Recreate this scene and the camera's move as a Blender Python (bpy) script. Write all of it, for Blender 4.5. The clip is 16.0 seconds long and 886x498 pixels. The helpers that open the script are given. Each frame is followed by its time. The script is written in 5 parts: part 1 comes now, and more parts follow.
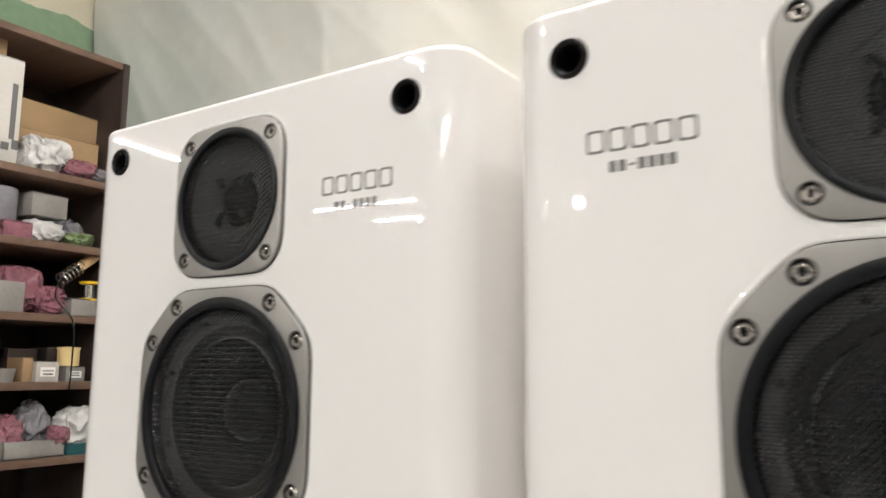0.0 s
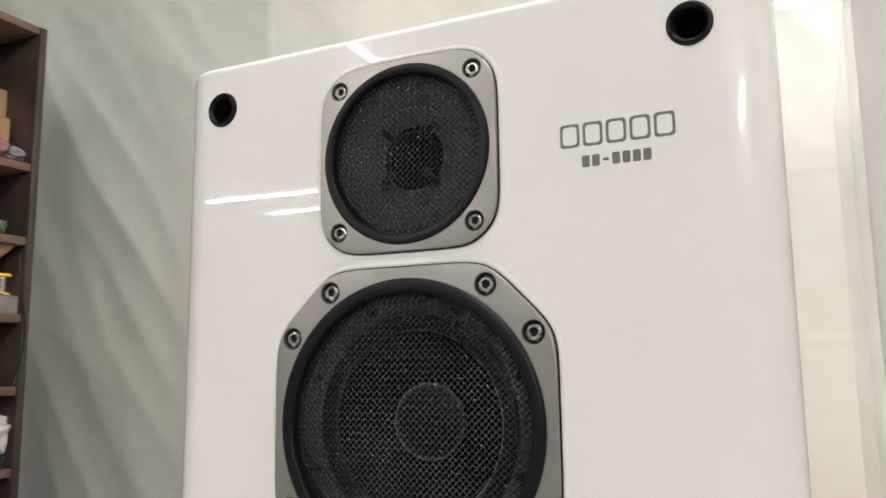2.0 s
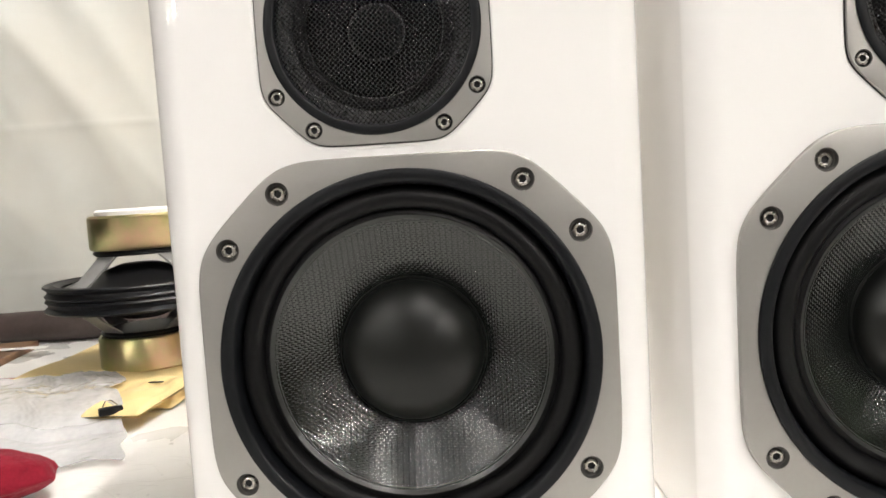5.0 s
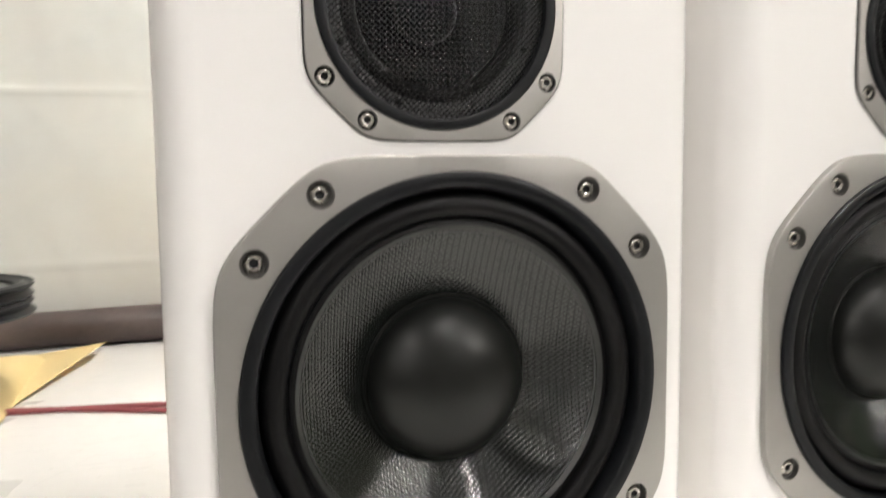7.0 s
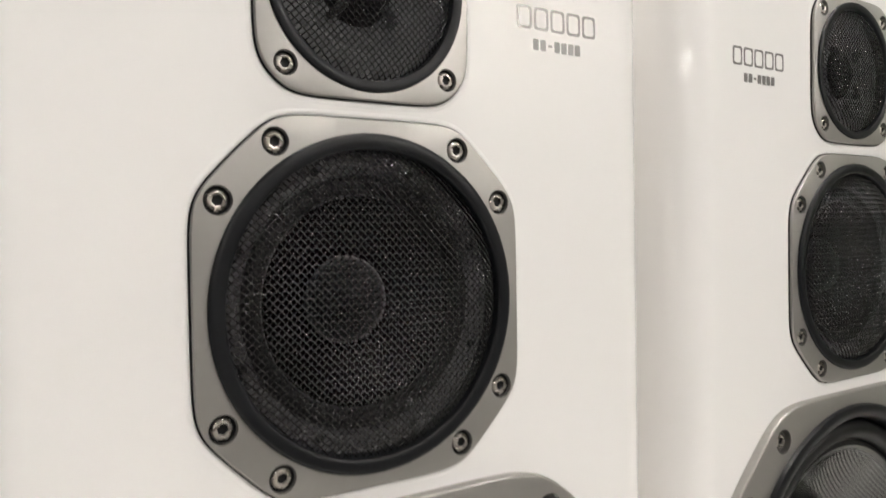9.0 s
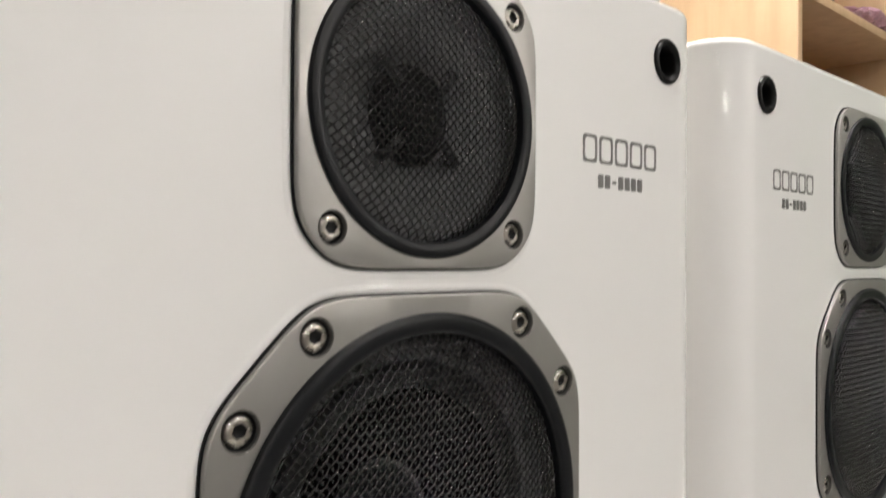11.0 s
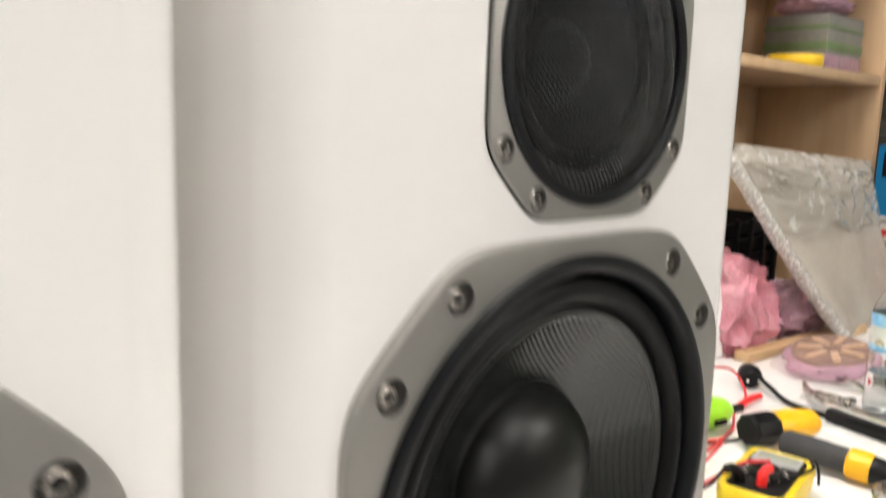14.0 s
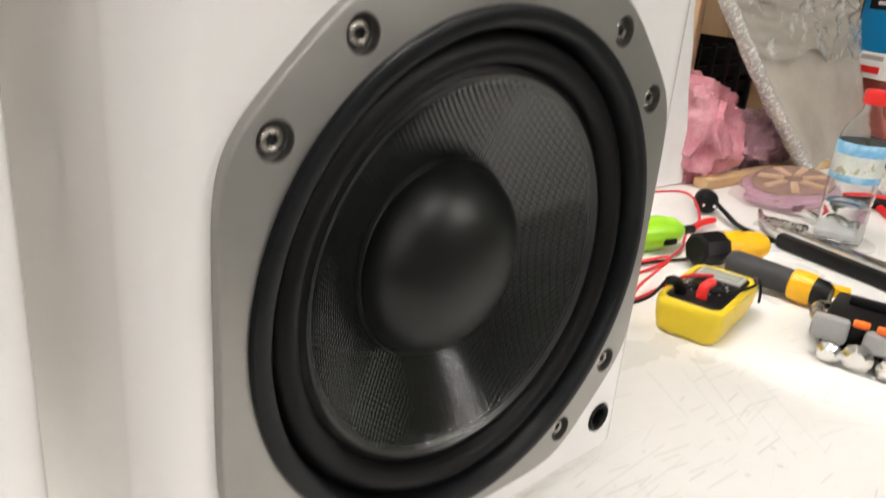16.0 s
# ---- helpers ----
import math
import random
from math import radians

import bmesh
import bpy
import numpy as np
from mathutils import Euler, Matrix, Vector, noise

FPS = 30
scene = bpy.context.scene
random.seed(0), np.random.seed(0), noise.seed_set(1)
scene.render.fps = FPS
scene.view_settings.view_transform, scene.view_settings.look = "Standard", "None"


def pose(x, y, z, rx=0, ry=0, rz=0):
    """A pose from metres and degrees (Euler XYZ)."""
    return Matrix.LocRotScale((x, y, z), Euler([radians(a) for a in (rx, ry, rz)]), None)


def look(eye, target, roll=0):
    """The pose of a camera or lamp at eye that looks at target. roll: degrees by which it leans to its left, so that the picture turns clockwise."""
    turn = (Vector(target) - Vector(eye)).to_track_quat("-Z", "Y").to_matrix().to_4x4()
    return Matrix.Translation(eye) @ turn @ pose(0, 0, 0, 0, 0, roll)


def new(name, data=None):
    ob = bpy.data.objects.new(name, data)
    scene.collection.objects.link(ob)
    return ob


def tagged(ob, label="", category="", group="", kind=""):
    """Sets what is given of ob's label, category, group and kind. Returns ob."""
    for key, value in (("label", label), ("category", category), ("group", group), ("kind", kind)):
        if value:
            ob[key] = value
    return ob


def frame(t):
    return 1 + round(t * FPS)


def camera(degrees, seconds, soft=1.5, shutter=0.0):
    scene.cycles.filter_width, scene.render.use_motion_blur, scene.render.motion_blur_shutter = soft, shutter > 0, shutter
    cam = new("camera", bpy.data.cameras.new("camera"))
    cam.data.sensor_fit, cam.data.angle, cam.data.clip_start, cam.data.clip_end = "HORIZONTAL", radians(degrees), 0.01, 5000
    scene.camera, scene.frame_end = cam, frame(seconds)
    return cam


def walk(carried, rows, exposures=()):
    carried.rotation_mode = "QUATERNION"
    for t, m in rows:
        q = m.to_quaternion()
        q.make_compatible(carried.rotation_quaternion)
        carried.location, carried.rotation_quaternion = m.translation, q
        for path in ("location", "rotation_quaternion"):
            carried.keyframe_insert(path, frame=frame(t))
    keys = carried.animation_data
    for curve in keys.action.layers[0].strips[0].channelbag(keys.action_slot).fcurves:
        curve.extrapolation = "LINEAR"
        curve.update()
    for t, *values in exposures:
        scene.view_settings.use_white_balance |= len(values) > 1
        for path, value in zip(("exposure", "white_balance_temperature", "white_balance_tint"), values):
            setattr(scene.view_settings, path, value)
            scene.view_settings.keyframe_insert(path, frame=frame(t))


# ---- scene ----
from mathutils.geometry import delaunay_2d_cdt

# camera and walk -------------------------------------------------------
cam = camera(59.1, 16.0, shutter=0.5)
PATH = [
    (0, (0.436, -0.382, 1.22), (-0.667, 1.259, 1.521), 0.4),
    (0.5, (0.337, -0.384, 1.221), (-0.744, 1.278, 1.478), 0.8),
    (1, (0.267, -0.374, 1.221), (-0.758, 1.323, 1.487), 0.9),
    (1.5, (0.224, -0.372, 1.225), (-0.713, 1.369, 1.527), 0.3),
    (2, (0.195, -0.393, 1.222), (-0.645, 1.399, 1.51), -0.7),
    (2.5, (0.161, -0.42, 1.197), (-0.519, 1.439, 1.478), -1.0),
    (3, (0.146, -0.447, 1.184), (-0.362, 1.47, 1.448), -1.7),
    (3.5, (0.111, -0.514, 1.158), (-0.219, 1.447, 1.374), -2.2),
    (3.8, (0.088, -0.549, 1.133), (-0.158, 1.426, 1.329), -2.5),
    (4, (0.079, -0.567, 1.118), (-0.12, 1.418, 1.258), -2.5),
    (4.5, (0.067, -0.598, 1.084), (-0.073, 1.394, 0.989), -3.7),
    (4.7, (0.062, -0.6, 1.07), (-0.048, 1.391, 0.919), -3.8),
    (6.8, (-0.147, -0.506, 1.066), (0.361, 1.416, 0.849), -0.8),
    (7, (-0.182, -0.487, 1.077), (0.475, 1.393, 0.89), -0.7),
    (7.5, (-0.217, -0.461, 1.117), (0.695, 1.312, 0.962), -0.7),
    (8, (-0.203, -0.416, 1.155), (0.824, 1.295, 1.026), -1.3),
    (8.5, (-0.188, -0.369, 1.188), (0.879, 1.32, 1.106), -1.0),
    (8.7, (-0.193, -0.355, 1.204), (0.894, 1.323, 1.141), -1.0),
    (10.8, (-0.204, -0.215, 1.277), (1.145, 1.261, 1.286), 0.1),
    (11, (-0.203, -0.214, 1.289), (1.157, 1.252, 1.316), 0.4),
    (11.5, (-0.196, -0.214, 1.31), (1.204, 1.214, 1.371), 0.6),
    (12, (-0.193, -0.228, 1.314), (1.244, 1.161, 1.379), 0.7),
    (12.5, (-0.186, -0.257, 1.297), (1.267, 1.117, 1.33), 0.5),
    (13, (-0.151, -0.28, 1.267), (1.317, 1.078, 1.251), 0.8),
    (13.3, (-0.1, -0.283, 1.242), (1.379, 1.063, 1.185), 1.0),
    (13.5, (-0.054, -0.28, 1.227), (1.397, 1.094, 1.142), 1.1),
    (13.8, (0.026, -0.281, 1.196), (1.377, 1.174, 0.962), 1.8),
    (14, (0.063, -0.275, 1.151), (1.387, 1.189, 0.83), 1.9),
    (14.5, (0.12, -0.284, 1.093), (1.362, 1.184, 0.543), 3.5),
    (15, (0.117, -0.29, 1.045), (1.285, 1.175, 0.345), 4.2),
    (15.5, (0.104, -0.288, 1.06), (1.35, 1.076, 0.293), 5.3),
    (16, (0.114, -0.269, 1.102), (1.433, 1.052, 0.384), 5.2),
]
EXPOSURE = [(0, 0.06), (0.5, -0.06), (1.5, -0.04), (3.5, -0.02), (4.0, 0.08), (4.5, 0.32), (4.7, 0.38), (7.0, 0.27), (8.0, 0.26), (8.5, 0.2), (11.0, -0.11), (12.0, -0.07), (12.5, 0.03), (13.5, 0.18), (14.0, 0.18), (14.5, 0.18), (15.0, 0.13), (15.5, -0.03), (16.0, -0.07)]
walk(cam, [(t, look(eye, target, roll)) for t, eye, target, roll in PATH], EXPOSURE)

# light -----------------------------------------------------------------
scene.cycles.max_bounces, scene.cycles.diffuse_bounces, scene.cycles.glossy_bounces = 16, 12, 8
BENCH = 0.75
CEIL = 2.85
world = bpy.data.worlds.new("room_air")
scene.world = world
world.use_nodes = True
world.node_tree.nodes["Background"].inputs[0].default_value = (0.9, 0.95, 1.0, 1)
world.node_tree.nodes["Background"].inputs[1].default_value = 0.02
TUBE_POWER = 104.0
RIGHT_TUBE_POWER = 680.0
AISLE_TUBE_POWER = 205.0
BENCH_FILL_POWER = 90.0
GAP_FILL_POWER = 430.0
BULB_POWER = 150.0


# materials -------------------------------------------------------------
def mat(name, color, rough=0.5, metal=0.0, vary=0.08, scale=6.0, bump=0.0, bump_scale=80.0, coat=0.0, alpha=1.0,
        transmission=0.0, ior=1.45, rough_vary=0.0, emit=0.0, second=None, second_scale=3.0, second_edge=(0.5, 0.6), sheen=0.0, spec=0.5, bubbles=0.0, ridged=False):
    m = bpy.data.materials.new(name)
    m.use_nodes = True
    nt = m.node_tree
    n, l = nt.nodes, nt.links
    b = n["Principled BSDF"]
    b.inputs["Roughness"].default_value = rough
    b.inputs["Metallic"].default_value = metal
    b.inputs["Coat Weight"].default_value = coat
    b.inputs["Coat Roughness"].default_value = 0.012
    b.inputs["Alpha"].default_value = alpha
    b.inputs["Transmission Weight"].default_value = transmission
    b.inputs["IOR"].default_value = ior
    b.inputs["Sheen Weight"].default_value = sheen
    b.inputs["Specular IOR Level"].default_value = spec
    tc = n.new("ShaderNodeTexCoord")
    src = tc.outputs["Object"]
    big, small = n.new("ShaderNodeTexNoise"), n.new("ShaderNodeTexNoise")
    big.inputs["Scale"].default_value, small.inputs["Scale"].default_value = scale, scale * 14
    big.inputs["Detail"].default_value = 4
    small.inputs["Detail"].default_value = 3
    l.new(src, big.inputs["Vector"])
    l.new(src, small.inputs["Vector"])
    add = n.new("ShaderNodeMath")
    add.operation = "MULTIPLY_ADD"
    add.inputs[1].default_value = 0.35
    l.new(small.outputs["Fac"], add.inputs[0])
    l.new(big.outputs["Fac"], add.inputs[2])
    ramp = n.new("ShaderNodeMapRange")
    ramp.inputs["From Min"].default_value, ramp.inputs["From Max"].default_value = 0.45, 0.9
    ramp.inputs["To Min"].default_value, ramp.inputs["To Max"].default_value = 1 - vary, 1 + vary
    l.new(add.outputs[0], ramp.inputs["Value"])
    mul = n.new("ShaderNodeMix")
    mul.data_type, mul.blend_type = "RGBA", "MULTIPLY"
    mul.inputs["Factor"].default_value = 1.0
    mul.inputs["A"].default_value = (*color, 1)
    l.new(ramp.outputs["Result"], mul.inputs["B"])
    out = mul.outputs["Result"]
    if second:
        patch = n.new("ShaderNodeTexNoise")
        patch.inputs["Scale"].default_value, patch.inputs["Detail"].default_value = second_scale, 6
        patch.inputs["Roughness"].default_value = 0.62
        l.new(src, patch.inputs["Vector"])
        edge = n.new("ShaderNodeMapRange")
        edge.inputs["From Min"].default_value, edge.inputs["From Max"].default_value = second_edge
        l.new(patch.outputs["Fac"], edge.inputs["Value"])
        mix = n.new("ShaderNodeMix")
        mix.data_type = "RGBA"
        l.new(edge.outputs["Result"], mix.inputs["Factor"])
        l.new(out, mix.inputs["A"])
        mix.inputs["B"].default_value = (*second, 1)
        out = mix.outputs["Result"]
    l.new(out, b.inputs["Base Color"])
    if rough_vary:
        rr = n.new("ShaderNodeMapRange")
        rr.inputs["From Min"].default_value, rr.inputs["From Max"].default_value = 0.3, 0.7
        rr.inputs["To Min"].default_value, rr.inputs["To Max"].default_value = max(0, rough - rough_vary), rough + rough_vary
        l.new(big.outputs["Fac"], rr.inputs["Value"])
        l.new(rr.outputs["Result"], b.inputs["Roughness"])
    if bump:
        tex = n.new("ShaderNodeTexNoise")
        tex.inputs["Scale"].default_value, tex.inputs["Detail"].default_value = bump_scale, 4
        if ridged:
            tex.noise_type = "RIDGED_MULTIFRACTAL"
            tex.inputs["Detail"].default_value, tex.inputs["Distortion"].default_value = 2.5, 0.6
        l.new(src, tex.inputs["Vector"])
        bp = n.new("ShaderNodeBump")
        bp.inputs["Strength"].default_value, bp.inputs["Distance"].default_value = bump, 0.002
        l.new(tex.outputs["Fac"], bp.inputs["Height"])
        if bubbles:
            cells = n.new("ShaderNodeTexVoronoi")
            cells.inputs["Scale"].default_value = bubbles
            l.new(src, cells.inputs["Vector"])
            inv = n.new("ShaderNodeMath")
            inv.operation = "SUBTRACT"
            inv.inputs[0].default_value = 1.0
            l.new(cells.outputs["Distance"], inv.inputs[1])
            bp2 = n.new("ShaderNodeBump")
            bp2.inputs["Strength"].default_value, bp2.inputs["Distance"].default_value = 0.3, 0.004
            l.new(inv.outputs[0], bp2.inputs["Height"])
            l.new(bp.outputs["Normal"], bp2.inputs["Normal"])
            l.new(bp2.outputs["Normal"], b.inputs["Normal"])
        else:
            l.new(bp.outputs["Normal"], b.inputs["Normal"])
    if emit:
        b.inputs["Emission Color"].default_value = (*color, 1)
        b.inputs["Emission Strength"].default_value = emit
    return m


def math_node(nt, op, a, b=None):
    nd = nt.nodes.new("ShaderNodeMath")
    nd.operation = op
    for i, v in enumerate((a, b)):
        if v is None:
            continue
        if isinstance(v, (int, float)):
            nd.inputs[i].default_value = v
        else:
            nt.links.new(v, nd.inputs[i])
    return nd.outputs[0]


def woven(name, color, rough, px, pz, dist, coat=0.0, aniso=0.0, spec=0.8, furrow=0.0):
    """Plain weave of flat threads, in the object's own x and z."""
    m = mat(name, color, rough, vary=0.15, scale=30, coat=coat)
    nt = m.node_tree
    b = nt.nodes["Principled BSDF"]
    tc = nt.nodes.new("ShaderNodeTexCoord")
    sep = nt.nodes.new("ShaderNodeSeparateXYZ")
    nt.links.new(tc.outputs["Object"], sep.inputs[0])
    sx = math_node(nt, "SINE", math_node(nt, "MULTIPLY", sep.outputs["X"], math.pi / px))
    sz = math_node(nt, "SINE", math_node(nt, "MULTIPLY", sep.outputs["Z"], math.pi / pz))
    pick = math_node(nt, "GREATER_THAN", math_node(nt, "MULTIPLY", sx, sz), 0.0)
    ax, az = math_node(nt, "ABSOLUTE", sx), math_node(nt, "ABSOLUTE", sz)
    mix = nt.nodes.new("ShaderNodeMix")
    nt.links.new(pick, mix.inputs["Factor"])
    nt.links.new(ax, mix.inputs["A"])
    nt.links.new(az, mix.inputs["B"])
    bp = nt.nodes.new("ShaderNodeBump")
    bp.inputs["Strength"].default_value, bp.inputs["Distance"].default_value = 1.0, dist
    nt.links.new(mix.outputs["Result"], bp.inputs["Height"])
    nt.links.new(bp.outputs["Normal"], b.inputs["Normal"])
    across = nt.nodes.new("ShaderNodeCombineXYZ")
    nt.links.new(math_node(nt, "SUBTRACT", 1.0, pick), across.inputs[0])
    nt.links.new(pick, across.inputs[2])
    nt.links.new(across.outputs[0], b.inputs["Tangent"])
    b.inputs["Specular IOR Level"].default_value = spec
    if furrow:  # gloss drops beside every second upright thread
        pair = math_node(nt, "ABSOLUTE", math_node(nt, "SINE", math_node(nt, "MULTIPLY", sep.outputs["X"], math.pi / (2 * px))))
        gloss = math_node(nt, "MULTIPLY_ADD", math_node(nt, "MINIMUM", math_node(nt, "MULTIPLY", pair, 1.5), 1.0), furrow * spec)
        gloss.node.inputs[2].default_value = (1 - furrow) * spec
        nt.links.new(gloss, b.inputs["Specular IOR Level"])
    b.inputs["Anisotropic"].default_value = aniso
    return m


def bench_top_material():
    m = mat("bench_laminate", (0.80, 0.79, 0.76), 0.32, vary=0.03, scale=5, rough_vary=0.1, second=(0.66, 0.63, 0.58), second_scale=4, second_edge=(0.62, 0.8))
    nt = m.node_tree
    b = nt.nodes["Principled BSDF"]
    old = b.inputs["Base Color"].links[0].from_socket
    tc = nt.nodes.new("ShaderNodeTexCoord")
    nz = nt.nodes.new("ShaderNodeTexNoise")
    nz.inputs["Scale"].default_value, nz.inputs["Detail"].default_value = 5.0, 3
    nt.links.new(tc.outputs["Object"], nz.inputs["Vector"])
    # scratches: one thin stroke in some cells of a stretched grid, in a few directions; the last rows are specks
    total = None
    for turn, su, sv, half, thin, keep in ((-2, 6, 52, 0.34, 0.016, 0.72), (-9, 15, 80, 0.30, 0.028, 0.80), (-5, 24, 90, 0.26, 0.034, 0.86), (55, 5, 44, 0.36, 0.012, 0.84), (14, 12, 66, 0.30, 0.020, 0.88), (-50, 9, 60, 0.30, 0.018, 0.90), (30, 40, 60, 0.07, 0.07, 0.93)):
        mp = nt.nodes.new("ShaderNodeMapping")
        mp.inputs["Rotation"].default_value = (0, 0, radians(-turn))
        nt.links.new(tc.outputs["Object"], mp.inputs["Vector"])
        grow = nt.nodes.new("ShaderNodeVectorMath")
        grow.operation = "MULTIPLY"
        grow.inputs[1].default_value = (su, sv, 0)
        nt.links.new(mp.outputs["Vector"], grow.inputs[0])
        cell = nt.nodes.new("ShaderNodeTexVoronoi")
        cell.voronoi_dimensions = "2D"
        cell.inputs["Scale"].default_value = 1.0
        nt.links.new(grow.outputs[0], cell.inputs["Vector"])
        away = nt.nodes.new("ShaderNodeVectorMath")
        away.operation = "SUBTRACT"
        nt.links.new(grow.outputs[0], away.inputs[0])
        nt.links.new(cell.outputs["Position"], away.inputs[1])
        xyz, rgb = nt.nodes.new("ShaderNodeSeparateXYZ"), nt.nodes.new("ShaderNodeSeparateColor")
        nt.links.new(away.outputs[0], xyz.inputs[0])
        nt.links.new(cell.outputs["Color"], rgb.inputs[0])
        lean = math_node(nt, "MULTIPLY", math_node(nt, "SUBTRACT", rgb.outputs[1], 0.5), 1.6)
        v = math_node(nt, "ABSOLUTE", math_node(nt, "ADD", xyz.outputs[1], math_node(nt, "MULTIPLY", xyz.outputs[0], lean)))
        line = math_node(nt, "LESS_THAN", v, math_node(nt, "MULTIPLY", rgb.outputs[2], thin * 2))
        line = math_node(nt, "MULTIPLY", line, math_node(nt, "LESS_THAN", math_node(nt, "ABSOLUTE", xyz.outputs[0]), half))
        line = math_node(nt, "MULTIPLY", line, math_node(nt, "GREATER_THAN", math_node(nt, "ADD", rgb.outputs[0], math_node(nt, "MULTIPLY", math_node(nt, "SUBTRACT", nz.outputs["Fac"], 0.5), 1.2)), keep))
        line = math_node(nt, "MULTIPLY", line, math_node(nt, "ADD", 0.3, math_node(nt, "MULTIPLY", rgb.outputs[2], 0.7)))
        total = line if total is None else math_node(nt, "MAXIMUM", total, line)
    mix = nt.nodes.new("ShaderNodeMix")
    mix.data_type = "RGBA"
    nt.links.new(math_node(nt, "MULTIPLY", total, 0.24), mix.inputs["Factor"])
    nt.links.new(old, mix.inputs["A"])
    mix.inputs["B"].default_value = (0.22, 0.20, 0.18, 1)
    nt.links.new(mix.outputs["Result"], b.inputs["Base Color"])
    return m


def wood_mat(name, color, dark, rough=0.45, stretch=(2, 30, 30)):
    m = mat(name, color, rough, vary=0.05, scale=3)
    nt = m.node_tree
    b = nt.nodes["Principled BSDF"]
    old = b.inputs["Base Color"].links[0].from_socket
    tc = nt.nodes.new("ShaderNodeTexCoord")
    mp = nt.nodes.new("ShaderNodeMapping")
    mp.inputs["Scale"].default_value = stretch
    nt.links.new(tc.outputs["Object"], mp.inputs["Vector"])
    nz = nt.nodes.new("ShaderNodeTexNoise")
    nz.inputs["Scale"].default_value, nz.inputs["Detail"].default_value = 2.0, 5
    nt.links.new(mp.outputs["Vector"], nz.inputs["Vector"])
    mr = nt.nodes.new("ShaderNodeMapRange")
    mr.inputs["From Min"].default_value, mr.inputs["From Max"].default_value = 0.4, 0.75
    nt.links.new(nz.outputs["Fac"], mr.inputs["Value"])
    mix = nt.nodes.new("ShaderNodeMix")
    mix.data_type = "RGBA"
    nt.links.new(mr.outputs["Result"], mix.inputs["Factor"])
    nt.links.new(old, mix.inputs["A"])
    mix.inputs["B"].default_value = (*dark, 1)
    nt.links.new(mix.outputs["Result"], b.inputs["Base Color"])
    return m


def painted_wall(name, low, high, border, ragged=0.25):
    """Old paint: one colour up to a ragged height, another above, both patchy."""
    m = mat(name, low, 0.7, vary=0.2, scale=2.5, bump=0.6, bump_scale=30)
    nt = m.node_tree
    b = nt.nodes["Principled BSDF"]
    old = b.inputs["Base Color"].links[0].from_socket
    geo = nt.nodes.new("ShaderNodeNewGeometry")
    sep = nt.nodes.new("ShaderNodeSeparateXYZ")
    nt.links.new(geo.outputs["Position"], sep.inputs[0])
    nz = nt.nodes.new("ShaderNodeTexNoise")
    nz.inputs["Scale"].default_value, nz.inputs["Detail"].default_value = 3.0, 6
    nt.links.new(geo.outputs["Position"], nz.inputs["Vector"])
    h = math_node(nt, "ADD", sep.outputs["Z"], math_node(nt, "MULTIPLY", nz.outputs["Fac"], ragged))
    f = math_node(nt, "GREATER_THAN", h, border + ragged / 2)
    mix = nt.nodes.new("ShaderNodeMix")
    mix.data_type = "RGBA"
    nt.links.new(f, mix.inputs["Factor"])
    nt.links.new(old, mix.inputs["A"])
    mix.inputs["B"].default_value = (*high, 1)
    nt.links.new(mix.outputs["Result"], b.inputs["Base Color"])
    return m


WHITE_GLOSS = mat("white_lacquer", (0.90, 0.89, 0.878), 0.45, vary=0.008, scale=3, coat=1.0, bump=0.004, bump_scale=25)
SILVER = mat("satin_silver_paint", (0.385, 0.375, 0.355), 0.45, metal=0.9, vary=0.03, scale=20, bump=0.03, bump_scale=900)
# Silver darkened in colour for the shade inside the screw holes.
BORE = mat("bore_shade", (0.10, 0.096, 0.09), 0.5, metal=0.5, vary=0.1, scale=60)
RUBBER = mat("black_rubber", (0.0055, 0.0062, 0.0075), 0.40, vary=0.15, scale=15, bump=0.05, bump_scale=200, spec=0.25)
SOCKET_RUBBER = mat("socket_rubber", (0.004, 0.004, 0.004), 0.42, vary=0.15, scale=15, spec=0.25)
SURROUND = mat("butyl_surround", (0.0032, 0.0032, 0.0035), 0.45, vary=0.2, scale=15, bump=0.06, bump_scale=150, ior=1.35, spec=0.3)
CAP_BLACK = mat("satin_black_cap", (0.0062, 0.0067, 0.0060), 0.37, vary=0.1, scale=12, bump=0.03, bump_scale=500, spec=0.36)
MID_BLACK = mat("matte_black_dome", (0.003, 0.003, 0.003), 0.55, vary=0.1, scale=12, ior=1.3, spec=0.15)
CONE = woven("woven_cone", (0.0050, 0.0060, 0.0054), 0.13, 0.0023, 0.0019, 0.00014, aniso=0.6, spec=0.85, furrow=0.32)
EDGE_BAND = mat("bonded_edge", (0.022, 0.023, 0.022), 0.33, vary=0.2, scale=40, bump=0.08, bump_scale=300, spec=0.5)
MID_CONE = woven("woven_mid_cone", (0.003, 0.003, 0.003), 0.24, 0.0019, 0.0017, 0.00012, aniso=0.8, spec=0.5)
MID_CONE.node_tree.nodes["Principled BSDF"].inputs["IOR"].default_value = 1.3
WIRE = mat("black_wire", (0.004, 0.004, 0.0045), 0.11, vary=0.1, scale=40, ior=1.42, spec=0.9)
BASKET_GREY = mat("basket_grey", (0.070, 0.070, 0.073), 0.42, vary=0.1, scale=30, spec=0.5)
PLATE_GREY = mat("dark_grey_plate", (0.052, 0.052, 0.054), 0.45, vary=0.1, scale=30, spec=0.5)
BLACK = mat("black_plastic", (0.005, 0.005, 0.0055), 0.4, vary=0.15, scale=20, bump=0.03, spec=0.25)
